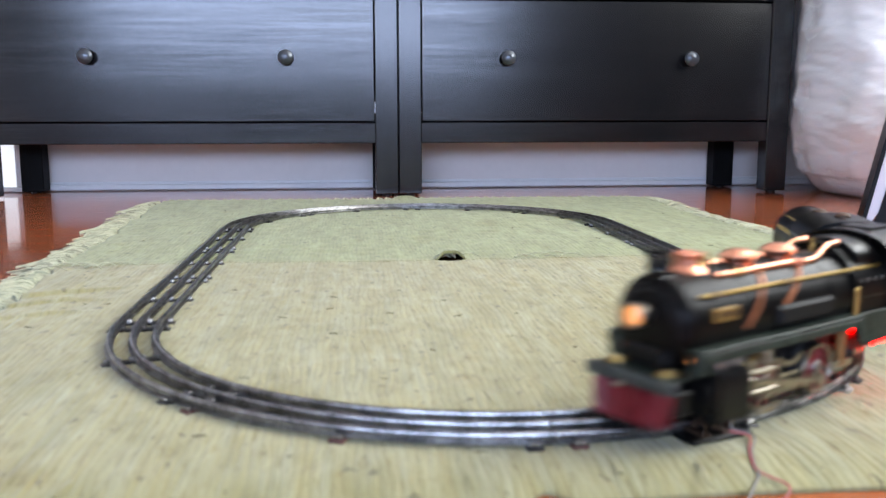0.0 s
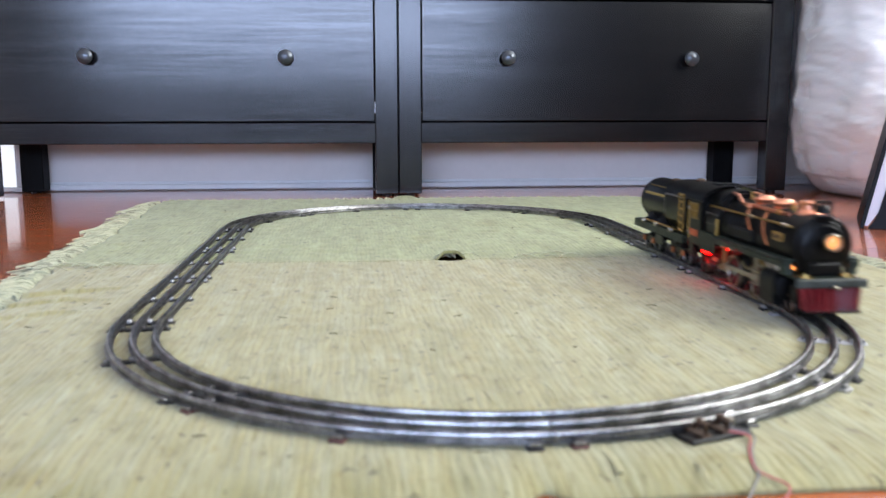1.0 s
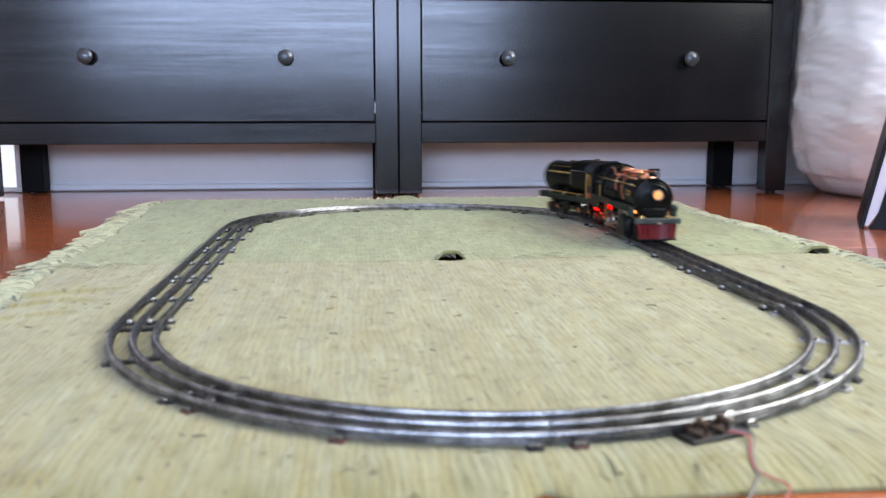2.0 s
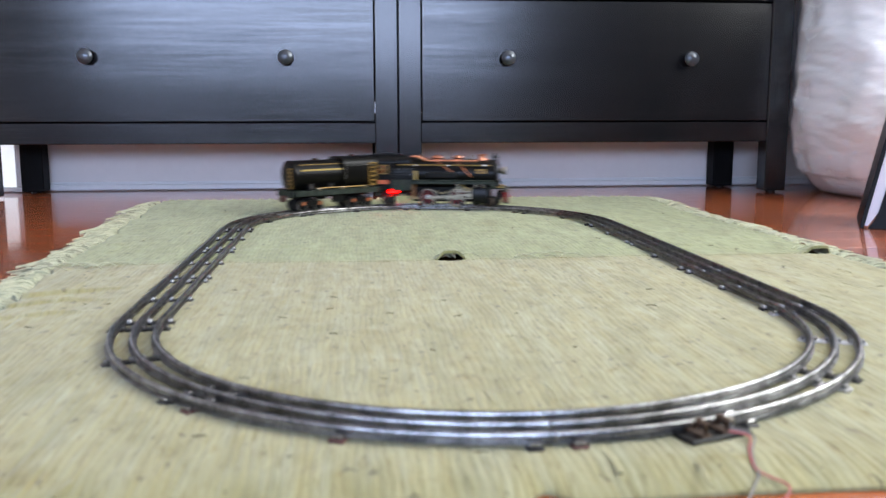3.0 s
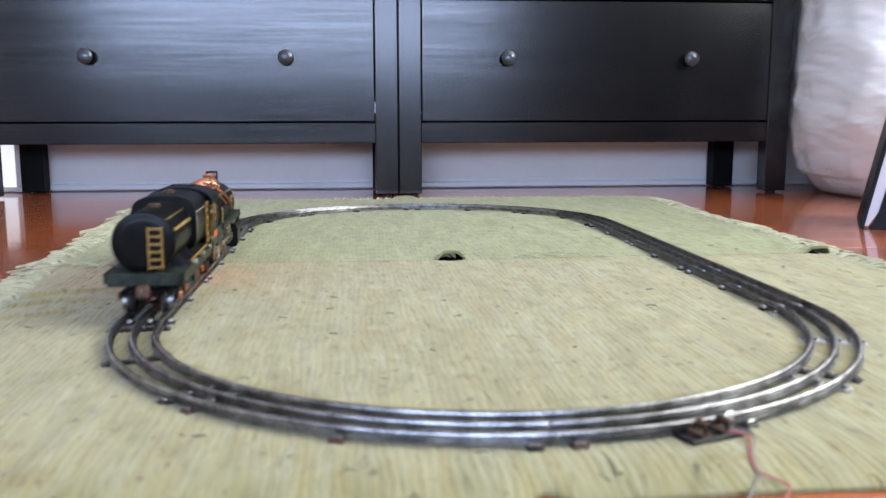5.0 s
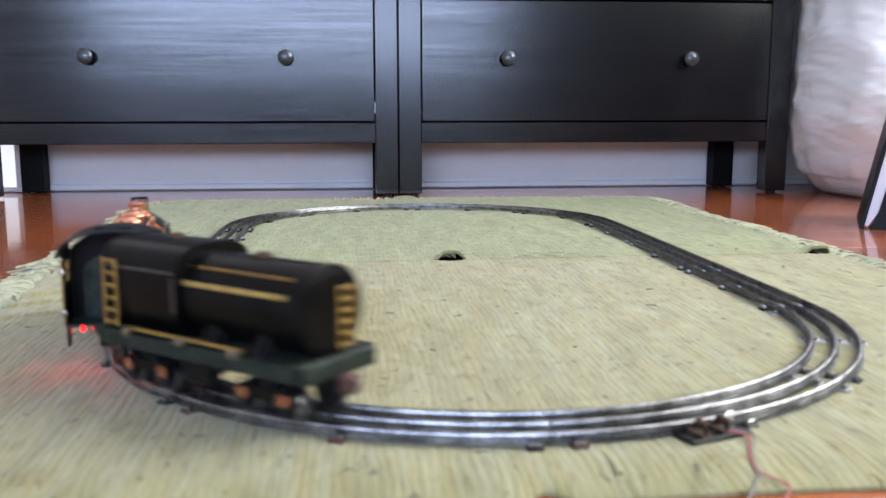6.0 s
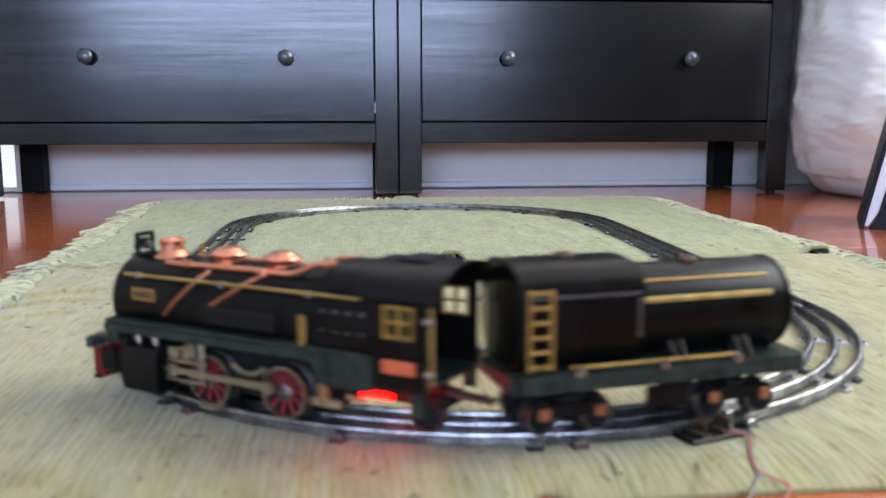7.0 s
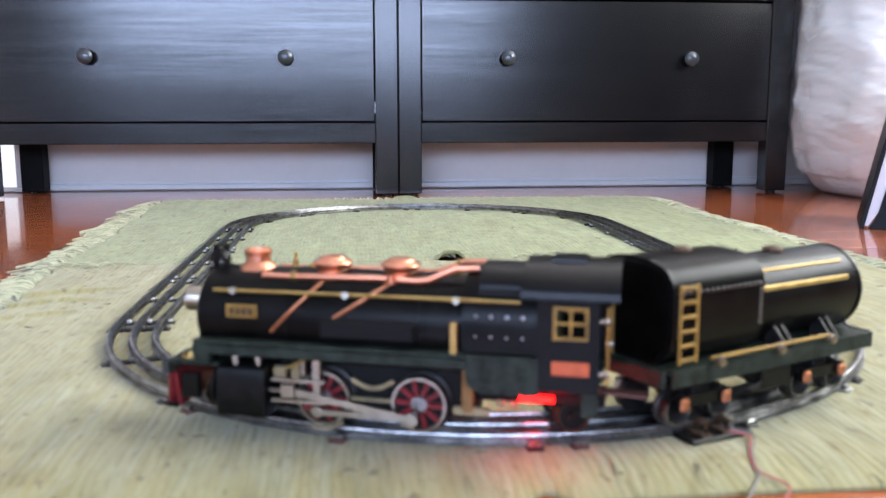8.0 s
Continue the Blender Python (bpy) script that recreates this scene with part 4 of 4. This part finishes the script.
        for b in ((-0.1272, -0.1254, 0.0644, 0.0834), (-0.1094, -0.1076, 0.0644, 0.0834), (-0.1254, -0.1094, 0.0644, 0.0661), (-0.1254, -0.1094, 0.0817, 0.0834), (-0.1182, -0.1166, 0.0661, 0.0817), (-0.1254, -0.1182, 0.0732, 0.0746), (-0.1166, -0.1094, 0.0732, 0.0746)):
            box(bm, b[0], b[1], side * 0.0352 - 0.0012, side * 0.0352 + 0.0012, b[2], b[3])
        P("window_frame", bm, M_GOLD, "gilt window frame with four panes", cs)
        P("side_plate", box(B(), -0.1280, -0.1070, side * 0.0359 - 0.0006, side * 0.0359 + 0.0006, 0.0442, 0.0522, 0.0003), M_ORANGE, "orange-red plate", cs)
        for z in (0.046, 0.076):
            P("grab_knob", lathe(B(), [(0.0016, 0), (0.0016, 0.002), (0.0026, 0.003), (0.0020, 0.0050), (0, 0.0056)], Matrix.Translation((-0.1335, side * 0.0345, z)) @ pose(0, 0, 0, 0, -90, 0), 12), M_NICKEL, "", cs)
        P("cab_grab_rail", cyl(B(), (-0.1378, side * 0.0345, 0.0400), (-0.1378, side * 0.0345, 0.0840), 0.0009, n=8), M_BRASS, "", cs)
        P("cab_step", box(B(), -0.1330, -0.1235, side * 0.0335 - 0.0010, side * 0.0335 + 0.0010, 0.0200, 0.0345, 0.0006), M_GREEN)
    P("cab_front", prism(B(), arch(0.0338, 0.0350, 0.0860, 0.1000), -0.1008, -0.0985), M_BLACK)
    P("backhead", prism(B(), arch(0.0250, 0.0350, 0.0700, 0.0850), -0.1080, -0.1010), M_GREEN, "dark green backhead")
    P("cab_floor", box(B(), -0.1330, -0.1010, -0.0338, 0.0338, 0.0340, 0.0360), M_GREEN)
    # arched roof sheet, longer than the cab
    n = 20
    outer = [(0.0378 * math.cos(k * math.pi / n), 0.0872 + 0.0180 * math.sin(k * math.pi / n) ** 0.85) for k in range(n + 1)]
    inner = [(0.0365 * math.cos(k * math.pi / n), 0.0866 + 0.0174 * math.sin(k * math.pi / n) ** 0.85) for k in range(n, -1, -1)]
    P("cab_roof", prism(B(), outer + inner, -0.1440, -0.0895), M_SATIN, "arched satin black cab roof")
    P("roof_hatch", prism(B(), [(-0.013, 0.1040), (0.013, 0.1040), (0.0125, 0.1062), (-0.0125, 0.1062)], -0.1240, -0.1040), M_SATIN)
    P("firebox_top", prism(B(), arch(0.0260, 0.0860, 0.0900, 0.1018), -0.0895, -0.0640), M_SATIN)
    # pilot: deck, beam, red slatted cowcatcher
    P("front_deck", box(B(), 0.0960, 0.1330, -0.0300, 0.0300, 0.0345, 0.0372, 0.0008), M_GREEN)
    P("buffer_beam", box(B(), 0.1300, 0.1345, -0.0345, 0.0345, 0.0290, 0.0370, 0.0010), M_BEAM, "scuffed grey-green buffer beam")
    P("cowcatcher", prism(B(), [(-0.0300, 0.0285), (0.0300, 0.0285), (0.0265, 0.0075), (-0.0265, 0.0075)], 0.1262, 0.1290), M_RED, "dull red cowcatcher")
    for k in range(9):
        y = -0.0270 + k * 0.00675
        P("slat", sweep(B(), [(0.1318, y, 0.0280), (0.1352, y * 0.88, 0.0070)], [(-0.0017, -0.0016), (0.0017, -0.0016), (0.0017, 0.0016), (-0.0017, 0.0016)]), M_RED)
    for side in (-1, 1):
        P("pilot_step", box(B(), 0.1120, 0.1245, min(side * 0.0250, side * 0.0300), max(side * 0.0250, side * 0.0300), 0.0130, 0.0285, 0.0012), M_SATIN)
    P("slat_foot", box(B(), 0.1290, 0.1368, -0.0275, 0.0275, 0.0055, 0.0082, 0.0008), M_SATIN)
    P("front_coupler", box(B(), 0.1340, 0.1430, -0.0025, 0.0025, 0.0290, 0.0320, 0.0008), M_NICKEL)
    for y in (-0.020, 0.020):
        P("deck_fitting", lathe(B(), [(0.0062, 0), (0.0060, 0.0016), (0.0046, 0.0018), (0.0042, 0.0008), (0.0026, 0.0010), (0.0020, 0.0034), (0, 0.0040)], up(0.1215, 0.0372, y), 16), M_BRASS, "small brass deck fitting")
    # wheels
    for i, x in enumerate(DRIVERS):
        for side in (-1, 1):
            w = wheel_mesh(DRIVER_R, 10, (M_NICKEL, M_RED, M_RAIL), "driving_wheel", root, x, side * 0.0195, side)
            P("crank_pin", cyl(B(), (-CRANK, 0, 0), (-CRANK, side * 0.0115, 0), 0.0020, n=12), M_NICKEL, "", w)
            MOVERS["wheel"].append((w, DRIVER_R, x, side * 0.0195))
    for x, r in ((-0.1120, 0.0105), (0.1080, 0.0092)):
        for side in (-1, 1):
            MOVERS["truck"].append((wheel_mesh(r, 0, (M_OLDBRASS, M_DARK), "truck_wheel", root, x, side * 0.0190, side), x))
    rear_truck = P("trailing_truck", box(B(), -0.1230, -0.1010, -0.0150, 0.0150, 0.0100, 0.0200, 0.001), M_SATIN)
    lead_truck = P("pilot_truck", box(B(), 0.0960, 0.1200, -0.0150, 0.0150, 0.0095, 0.0180, 0.001), M_SATIN)
    MOVERS["truck"] += [(rear_truck, -0.1120), (lead_truck, 0.1080)]
    P("drawbar", sweep(B(), [(-0.1300, 0, 0.0265), (-0.1600, 0, 0.0245)], [(-0.005, -0.0008), (0.005, -0.0008), (0.005, 0.0008), (-0.005, 0.0008)]), M_TIE_RUST, "brown drawbar to the tender")
    # rods
    for side in (-1, 1):
        ln = DRIVERS[0] - DRIVERS[1]
        bm = box(B(), -0.002, ln + 0.002, -0.0008, 0.0008, -0.0020, 0.0020, 0.0004)
        for x in (0, ln):
            cyl(bm, (x, -0.0011, 0), (x, 0.0011, 0), 0.0036, n=16)
        sr = P("side_rod", bm, M_NICKEL, "worn nickel coupling rod")
        MOVERS["side_rod"].append((sr, side))
        ml = 0.0780
        bm = B()
        sweep(bm, [(0, 0, 0), (ml, 0, 0)], [(-0.0009, -0.0021), (0.0009, -0.0021), (0.0009, 0.0021), (-0.0009, 0.0021)])
        cyl(bm, (0, -0.0013, 0), (0, 0.0013, 0), 0.0042, n=16)
        cyl(bm, (ml, -0.0012, 0), (ml, 0.0012, 0), 0.0030, n=16)
        mr = P("main_rod", bm, M_NICKEL, "worn nickel main rod")
        MOVERS["main_rod"].append((mr, side, ml))
        bm = box(B(), -0.0045, 0.0045, -0.0022, 0.0022, -0.0042, 0.0042, 0.0006)
        cyl(bm, (0.004, 0, 0), (0.030, 0, 0), 0.0013, n=10)
        cr = P("crosshead", bm, M_NICKEL, "nickel crosshead and piston rod")
        MOVERS["piston"].append((cr, side, ml))
    return root


def build_tender():
    root = thing("toy_tender", "black tinplate toy oil tender with gilt ladders and green frame", "toy tender")
    P = lambda name, bm, mat, label="", par=None: part(name, bm, mat, par or root, label)
    tank = P("tank", lathe(B(), [(0, -0.0902), (0.0200, -0.0901), (0.0268, -0.0895), (0.0286, -0.0880), (0.0290, -0.0860), (0.0290, 0.0200)], along_x(0, 0.0680), 48), M_BLACK, "round glossy black tank")
    P("tank_rim", lathe(B(), [(0.0284, -0.0896), (0.0296, -0.0890), (0.0296, -0.0865), (0.0284, -0.0860)], along_x(0, 0.0680), 48), M_BLACK, "", tank)
    half = [(0.0140, 0.0398), (0.0230, 0.0425), (0.0295, 0.0485), (0.0328, 0.0560), (0.0336, 0.0640), (0.0336, 0.0850), (0.0322, 0.0915), (0.0285, 0.0968), (0.0225, 0.1002), (0.0130, 0.1024), (0.0, 0.1030)]
    section = half + [(-y, z) for y, z in half[-2::-1]]
    P("bunker", prism(B(), section, 0.0165, 0.0930), M_BLACK, "black bunker with rounded shoulders and tucked-in foot")
    P("bunker_rim", prism(B(), [(y * 1.02, 0.07 + (z - 0.07) * 1.02) for y, z in section], 0.0915, 0.0945), M_SATIN)
    P("front_plate", prism(B(), [(y * 0.93, 0.07 + (z - 0.07) * 0.93) for y, z in section], 0.0945, 0.0952), M_BLACK)
    stud = None
    for side in (-1, 1):
        places = [(0.0205 + k * 0.0046, 0.0850) for k in range(16)] + [(x, 0.0600 + k * 0.0030) for x in (0.0190, 0.0895) for k in range(8)]
        for x, z in places:
            if stud is None:
                stud = P("rivet", lathe(B(), [(0.0014, 0), (0.0011, 0.0007), (0, 0.0011)], None, 6), M_RAIL)
                ob = stud
            else:
                ob = new("rivet", stud.data)
                ob.parent = root
            ob.matrix_basis = Matrix.Translation((x, side * 0.0334, z)) @ pose(0, 0, 0, -90 * side, 0, 0)
    for x, r in ((0.0540, 0.0062), (-0.0310, 0.0066)):
        P("filler_cap", lathe(B(), [(r, 0), (r, 0.0022), (r * 0.8, 0.0034), (r * 0.3, 0.0042), (0, 0.0044)], Matrix.Translation((x, 0, 0.1024 if x > 0 else 0.0962)), 20), M_OLDBRASS, "brown tarnished filler cap")
    for side in (-1, 1):
        for z, r, nm in ((0.0788, 0.0017, "stripe"), (0.0890, 0.0009, "stripe")):
            y = math.sqrt(0.0290 ** 2 - (z - 0.0680) ** 2)
            P("stripe", box(B(), -0.0760, 0.0165, side * y - 0.0009, side * y + 0.0009, z - r, z + r, 0.0004), M_STRIPE if r > 0.001 else M_BRASS, "gilt handrail strip")
        lad = P("ladder", box(box(B(), 0.0888, 0.0908, side * 0.0354 - 0.0008, side * 0.0354 + 0.0008, 0.0430, 0.0905, 0.0003), 0.0750, 0.0770, side * 0.0354 - 0.0008, side * 0.0354 + 0.0008, 0.0430, 0.0905, 0.0003), M_GOLD, "gilt ladder")
        for k in range(6):
            P("rung", box(B(), 0.0770, 0.0888, side * 0.0354 - 0.0008, side * 0.0354 + 0.0008, 0.0445 + k * 0.0086, 0.0468 + k * 0.0086, 0.0003), M_GOLD, "", lad)
        P("frame_side", prism(B(), [(side * 0.0355, 0.0300), (side * 0.0372, 0.0300), (side * 0.0372, 0.0402), (side * 0.0355, 0.0402)], -0.0925, 0.0960), M_GREEN, "dark green frame side")
        rail = P("frame_rail", tube(B(), [(0.0640, side * 0.0362, 0.0440), (-0.0470, side * 0.0362, 0.0440)], 0.0013, 8), M_GOLD, "low gilt rail")
        for x in (0.0600, 0.0060, -0.0440):
            P("rail_post", lathe(B(), [(0.0022, 0), (0.0022, 0.0018), (0.0034, 0.0028), (0.0028, 0.0052), (0, 0.0060)], Matrix.Translation((x, side * 0.0372, 0.0425)) @ pose(0, 0, 0, -90 * side, 0, 0), 12), M_NICKEL, "", rail)
        for x in (-0.010, -0.055):
            P("tank_bracket", prism(prism(B(), [(side * 0.018, 0.0400), (side * 0.0345, 0.0400), (side * 0.0335, 0.0425), (side * 0.0245, 0.0530), (side * 0.018, 0.0530)], x - 0.0042, x - 0.0026), [(side * 0.018, 0.0400), (side * 0.0345, 0.0400), (side * 0.0335, 0.0425), (side * 0.0245, 0.0530), (side * 0.018, 0.0530)], x + 0.0026, x + 0.0042), M_TIE, "dark metal bracket")
        P("centre_plate", box(B(), -0.0135, 0.0135, side * 0.0330 - 0.0006, side * 0.0330 + 0.0006, 0.0150, 0.0280, 0.0004), M_SATIN)
    P("frame_deck", box(B(), -0.0925, 0.0960, -0.0354, 0.0354, 0.0372, 0.0400, 0.0008), M_GREEN, "dark green frame deck")
    P("underframe", box(B(), -0.0880, 0.0880, -0.0120, 0.0120, 0.0240, 0.0370, 0.001), M_DARK)
    P("end_beam", box(B(), -0.0975, -0.0930, -0.0335, 0.0335, 0.0280, 0.0402, 0.0010), M_GREEN)
    P("front_beam", box(B(), 0.0962, 0.1000, -0.0330, 0.0330, 0.0290, 0.0402, 0.0010), M_GREEN)
    cp = P("rear_coupler", box(B(), -0.1085, -0.0972, -0.0060, 0.0060, 0.0180, 0.0300, 0.002), M_TIE_RUST, "tarnished box coupler")
    P("coupler_hook", tube(B(), [(-0.106, 0, 0.026), (-0.110, 0, 0.027), (-0.112, 0, 0.023), (-0.109, 0, 0.020)], 0.0015, 8), M_NICKEL, "", cp)
    # ladder on the rear end
    lad = P("rear_ladder", box(box(B(), -0.0926, -0.0910, -0.0058, -0.0040, 0.0425, 0.0835, 0.0003), -0.0926, -0.0910, -0.0182, -0.0164, 0.0425, 0.0835, 0.0003), M_GOLD, "gilt ladder on the tank's end")
    for k in range(6):
        P("rung", box(B(), -0.0926, -0.0910, -0.0166, -0.0056, 0.0440 + k * 0.0073, 0.0462 + k * 0.0073, 0.0003), M_GOLD, "", lad)
    # two trucks
    for cx in (0.0585, -0.0550):
        tr = P("truck_frame", box(B(), cx - 0.0068, cx + 0.0068, -0.0248, 0.0248, 0.0130, 0.0242, 0.001), M_DARK)
        for side in (-1, 1):
            P("truck_side", prism(B(), [(side * 0.0250, 0.0118), (side * 0.0268, 0.0118), (side * 0.0268, 0.0195), (side * 0.0250, 0.0195)], cx - 0.0235, cx + 0.0235), M_SATIN, "", tr)
            for dx in (-0.0180, 0.0180):
                P("journal_box", box(B(), cx + dx - 0.0037, cx + dx + 0.0037, side * 0.0285 - 0.0018, side * 0.0285 + 0.0018, 0.0106, 0.0188, 0.0014), M_OLDCOPPER, "dull copper journal box", tr)
        for dx in (-0.0180, 0.0180):
            for side in (-1, 1):
                wheel_mesh(0.0108, 0, (M_RAIL, M_DARK), "tender_wheel", root, cx + dx, side * 0.0190, side)
    return root


# ---- motion of the train: it backs round the oval, tender first, and slows to a stop ----
RUN = [(0.0, 0.1655), (0.3, 0.274), (0.6, 0.3885), (0.9, 0.5175), (1.2, 0.6445), (1.5, 0.776), (1.7, 0.8735), (2.25, 1.187), (2.8, 1.526), (3.0, 1.6305), (3.3, 1.7705), (3.5, 1.8615), (4.0, 2.0715),
       (4.5, 2.3045), (4.7, 2.4035), (5.25, 2.6555), (5.8, 2.868), (6.0, 2.937), (6.3, 3.0335), (6.5, 3.092), (6.8, 3.166), (7.0, 3.2065), (7.2, 3.2375), (7.4, 3.2625), (7.6, 3.28), (7.8, 3.288), (8.0, 3.2885)]


def run_at(t):
    ts, ss = [a for a, _ in RUN], [b for _, b in RUN]
    n = len(ts)
    d = [(ss[k + 1] - ss[k]) / (ts[k + 1] - ts[k]) for k in range(n - 1)]
    g = [d[0]] + [2 * d[k - 1] * d[k] / (d[k - 1] + d[k]) for k in range(1, n - 1)] + [0.0]
    k = max(0, min(n - 2, next((i for i in range(n - 1) if t <= ts[i + 1]), n - 2)))
    h = ts[k + 1] - ts[k]
    u = (t - ts[k]) / h
    return ((2 * u ** 3 - 3 * u * u + 1) * ss[k] + (u ** 3 - 2 * u * u + u) * h * g[k] + (3 * u * u - 2 * u ** 3) * ss[k + 1] + (u ** 3 - u * u) * h * g[k + 1])


def centre_line(s):
    q = math.pi * R0 / 2
    s %= 4 * q + 2 * STRAIGHT
    if s < q:
        a = s / R0 - math.pi / 2
        return Vector((R0 * math.cos(a), R0 * math.sin(a), ZT))
    s -= q
    if s < STRAIGHT:
        return Vector((R0, s, ZT))
    s -= STRAIGHT
    if s < 2 * q:
        return Vector((R0 * math.cos(s / R0), STRAIGHT + R0 * math.sin(s / R0), ZT))
    s -= 2 * q
    if s < STRAIGHT:
        return Vector((-R0, STRAIGHT - s, ZT))
    s -= STRAIGHT
    a = math.pi + s / R0
    return Vector((R0 * math.cos(a), R0 * math.sin(a), ZT))


def on_track(s, half):
    a, b = centre_line(s - half), centre_line(s + half)
    f = (a - b).normalized()
    return Matrix.Translation((a + b) / 2) @ pose(0, 0, 0, 0, 0, math.degrees(math.atan2(f.y, f.x)))


def tender_swing(t):
    """Degrees by which the tender's body lags in its turn while it slows into the bend."""
    for (t0, a), (t1, b) in (((0, 0), (3.6, 0)), ((3.6, 0), (4.0, -3)), ((4.0, -3), (4.5, 4)), ((4.5, 4), (5.2, 0)), ((5.2, 0), (6.0, 0)), ((6.0, 0), (6.8, 0)), ((6.8, 0), (8.1, 0))):
        if t <= t1:
            return a + (b - a) * (t - t0) / (t1 - t0)


def engine_swing(t):
    """Degrees by which the engine's body turns late as it leaves the bend."""
    for (t0, a), (t1, b) in (((0, 0), (3.5, 0)), ((3.5, 0), (4.0, -4)), ((4.0, -4), (4.5, 0)), ((4.5, 0), (8.1, 0))):
        if t <= t1:
            return a + (b - a) * (t - t0) / (t1 - t0)


def tender_gap(t):
    """Distance along the track from the engine's middle to the tender's: the slack of the coupling runs out while they slow down."""
    for (t0, a), (t1, b) in (((0, 0.245), (3.0, 0.245)), ((3.0, 0.245), (3.5, 0.262)), ((3.5, 0.262), (4.0, 0.255)), ((4.0, 0.255), (4.5, 0.245)), ((4.5, 0.245), (4.8, 0.245)), ((4.8, 0.245), (6.0, 0.232)), ((6.0, 0.232), (6.8, 0.247)), ((6.8, 0.247), (7.7, 0.244)), ((7.7, 0.244), (8.1, 0.244))):
        if t <= t1:
            return a + (b - a) * (t - t0) / (t1 - t0)


def motions():
    tenths = [k / 10 for k in range(81)]
    thirtieths = [k / 30 for k in range(241)]
    walk(LOCO, [(t, on_track(run_at(t), 0.0305) @ pose(0, 0, 0, 0, 0, engine_swing(t))) for t in tenths])
    walk(TENDER, [(t, on_track(run_at(t) + tender_gap(t), 0.0555) @ pose(0, 0, 0, 0, 0, tender_swing(t))) for t in tenths])
    s_end = run_at(8.0)
    # the two small trucks of the engine swivel and keep to the rails in the bends
    for ob, x in MOVERS["truck"]:
        rest, rows = ob.matrix_basis.copy(), []
        for t in tenths:
            body = on_track(run_at(t), 0.0305) @ pose(0, 0, 0, 0, 0, engine_swing(t))
            rows.append((t, body.inverted() @ on_track(run_at(t) - x, 0.008) @ pose(-x, 0, 0) @ rest))
        walk(ob, rows)

    def crank(t):   # angle of the crank pins; the engine runs backwards, and stops with the pins low
        return math.degrees((s_end - run_at(t)) / DRIVER_R) + 248

    for w, r, x, y in MOVERS["wheel"]:
        walk(w, [(t, pose(x, y, DRIVER_R * 0.96, 0, crank(t), 0)) for t in thirtieths])

    def pin(t):   # the crank pin of the rear wheel, in the engine's space
        a = radians(crank(t))
        return DRIVERS[1] - CRANK * math.cos(a), DRIVER_R * 0.96 + CRANK * math.sin(a)

    for rod, side in MOVERS["side_rod"]:
        walk(rod, [(t, pose(pin(t)[0], side * 0.0270, pin(t)[1])) for t in thirtieths])
    for rod, side, ln in MOVERS["main_rod"]:
        rows = []
        for t in thirtieths:
            x, z = pin(t)
            rows.append((t, pose(x, side * 0.0295, z, 0, -math.degrees(math.asin((0.0225 - z) / ln)), 0)))
        walk(rod, rows)
    for head, side, ln in MOVERS["piston"]:
        walk(head, [(t, pose(pin(t)[0] + math.sqrt(ln * ln - (0.0225 - pin(t)[1]) ** 2), side * 0.0302, 0.0225)) for t in thirtieths])


# ---- floor boards ----
def build_planks():
    floor_ob = bpy.data.objects["floor"]
    w, ln, gap = 0.0905, 1.22, 0.0007
    me = None
    rnd = random.Random(2)
    rest = B()
    rows = int((YW - YB) / w)
    for r in range(rows):
        y1 = YW - r * w
        x = XL + rnd.uniform(-1.0, -0.1)
        while x < XR:
            inside = x >= XL and x + ln <= XR
            if y1 > -2.1 and inside:
                if me is None:
                    bm = box(B(), 0, ln - gap, 0, w - gap, -0.002, 0, 0.0006)
                    ob = part("plank", bm, M_PLANK, floor_ob)
                    me = ob.data
                else:
                    ob = new("plank", me)
                    ob.parent = floor_ob
                ob.matrix_basis = pose(x, y1 - w, 0)
            else:
                box(rest, max(x, XL), min(x + ln - gap, XR), y1 - w, y1 - gap, -0.002, 0)
            x += ln
    ob = part("far_planks", rest, M_PLANK, floor_ob, "", False)
    tagged(ob, kind="stuff")


build_room()
build_cabinet(ROOM, "black-brown stained wooden drawer cabinet with grey knobs on tall legs", -1)
build_cabinet(ROOM @ pose(-1.0180, 0, 0), "black-brown stained wooden drawer cabinet catching window light", 1, 1.0180)
build_bundle()
build_binder()
build_rug()
build_track()
build_terminal()
LOCO = build_locomotive()
TENDER = build_tender()
build_planks()
motions()
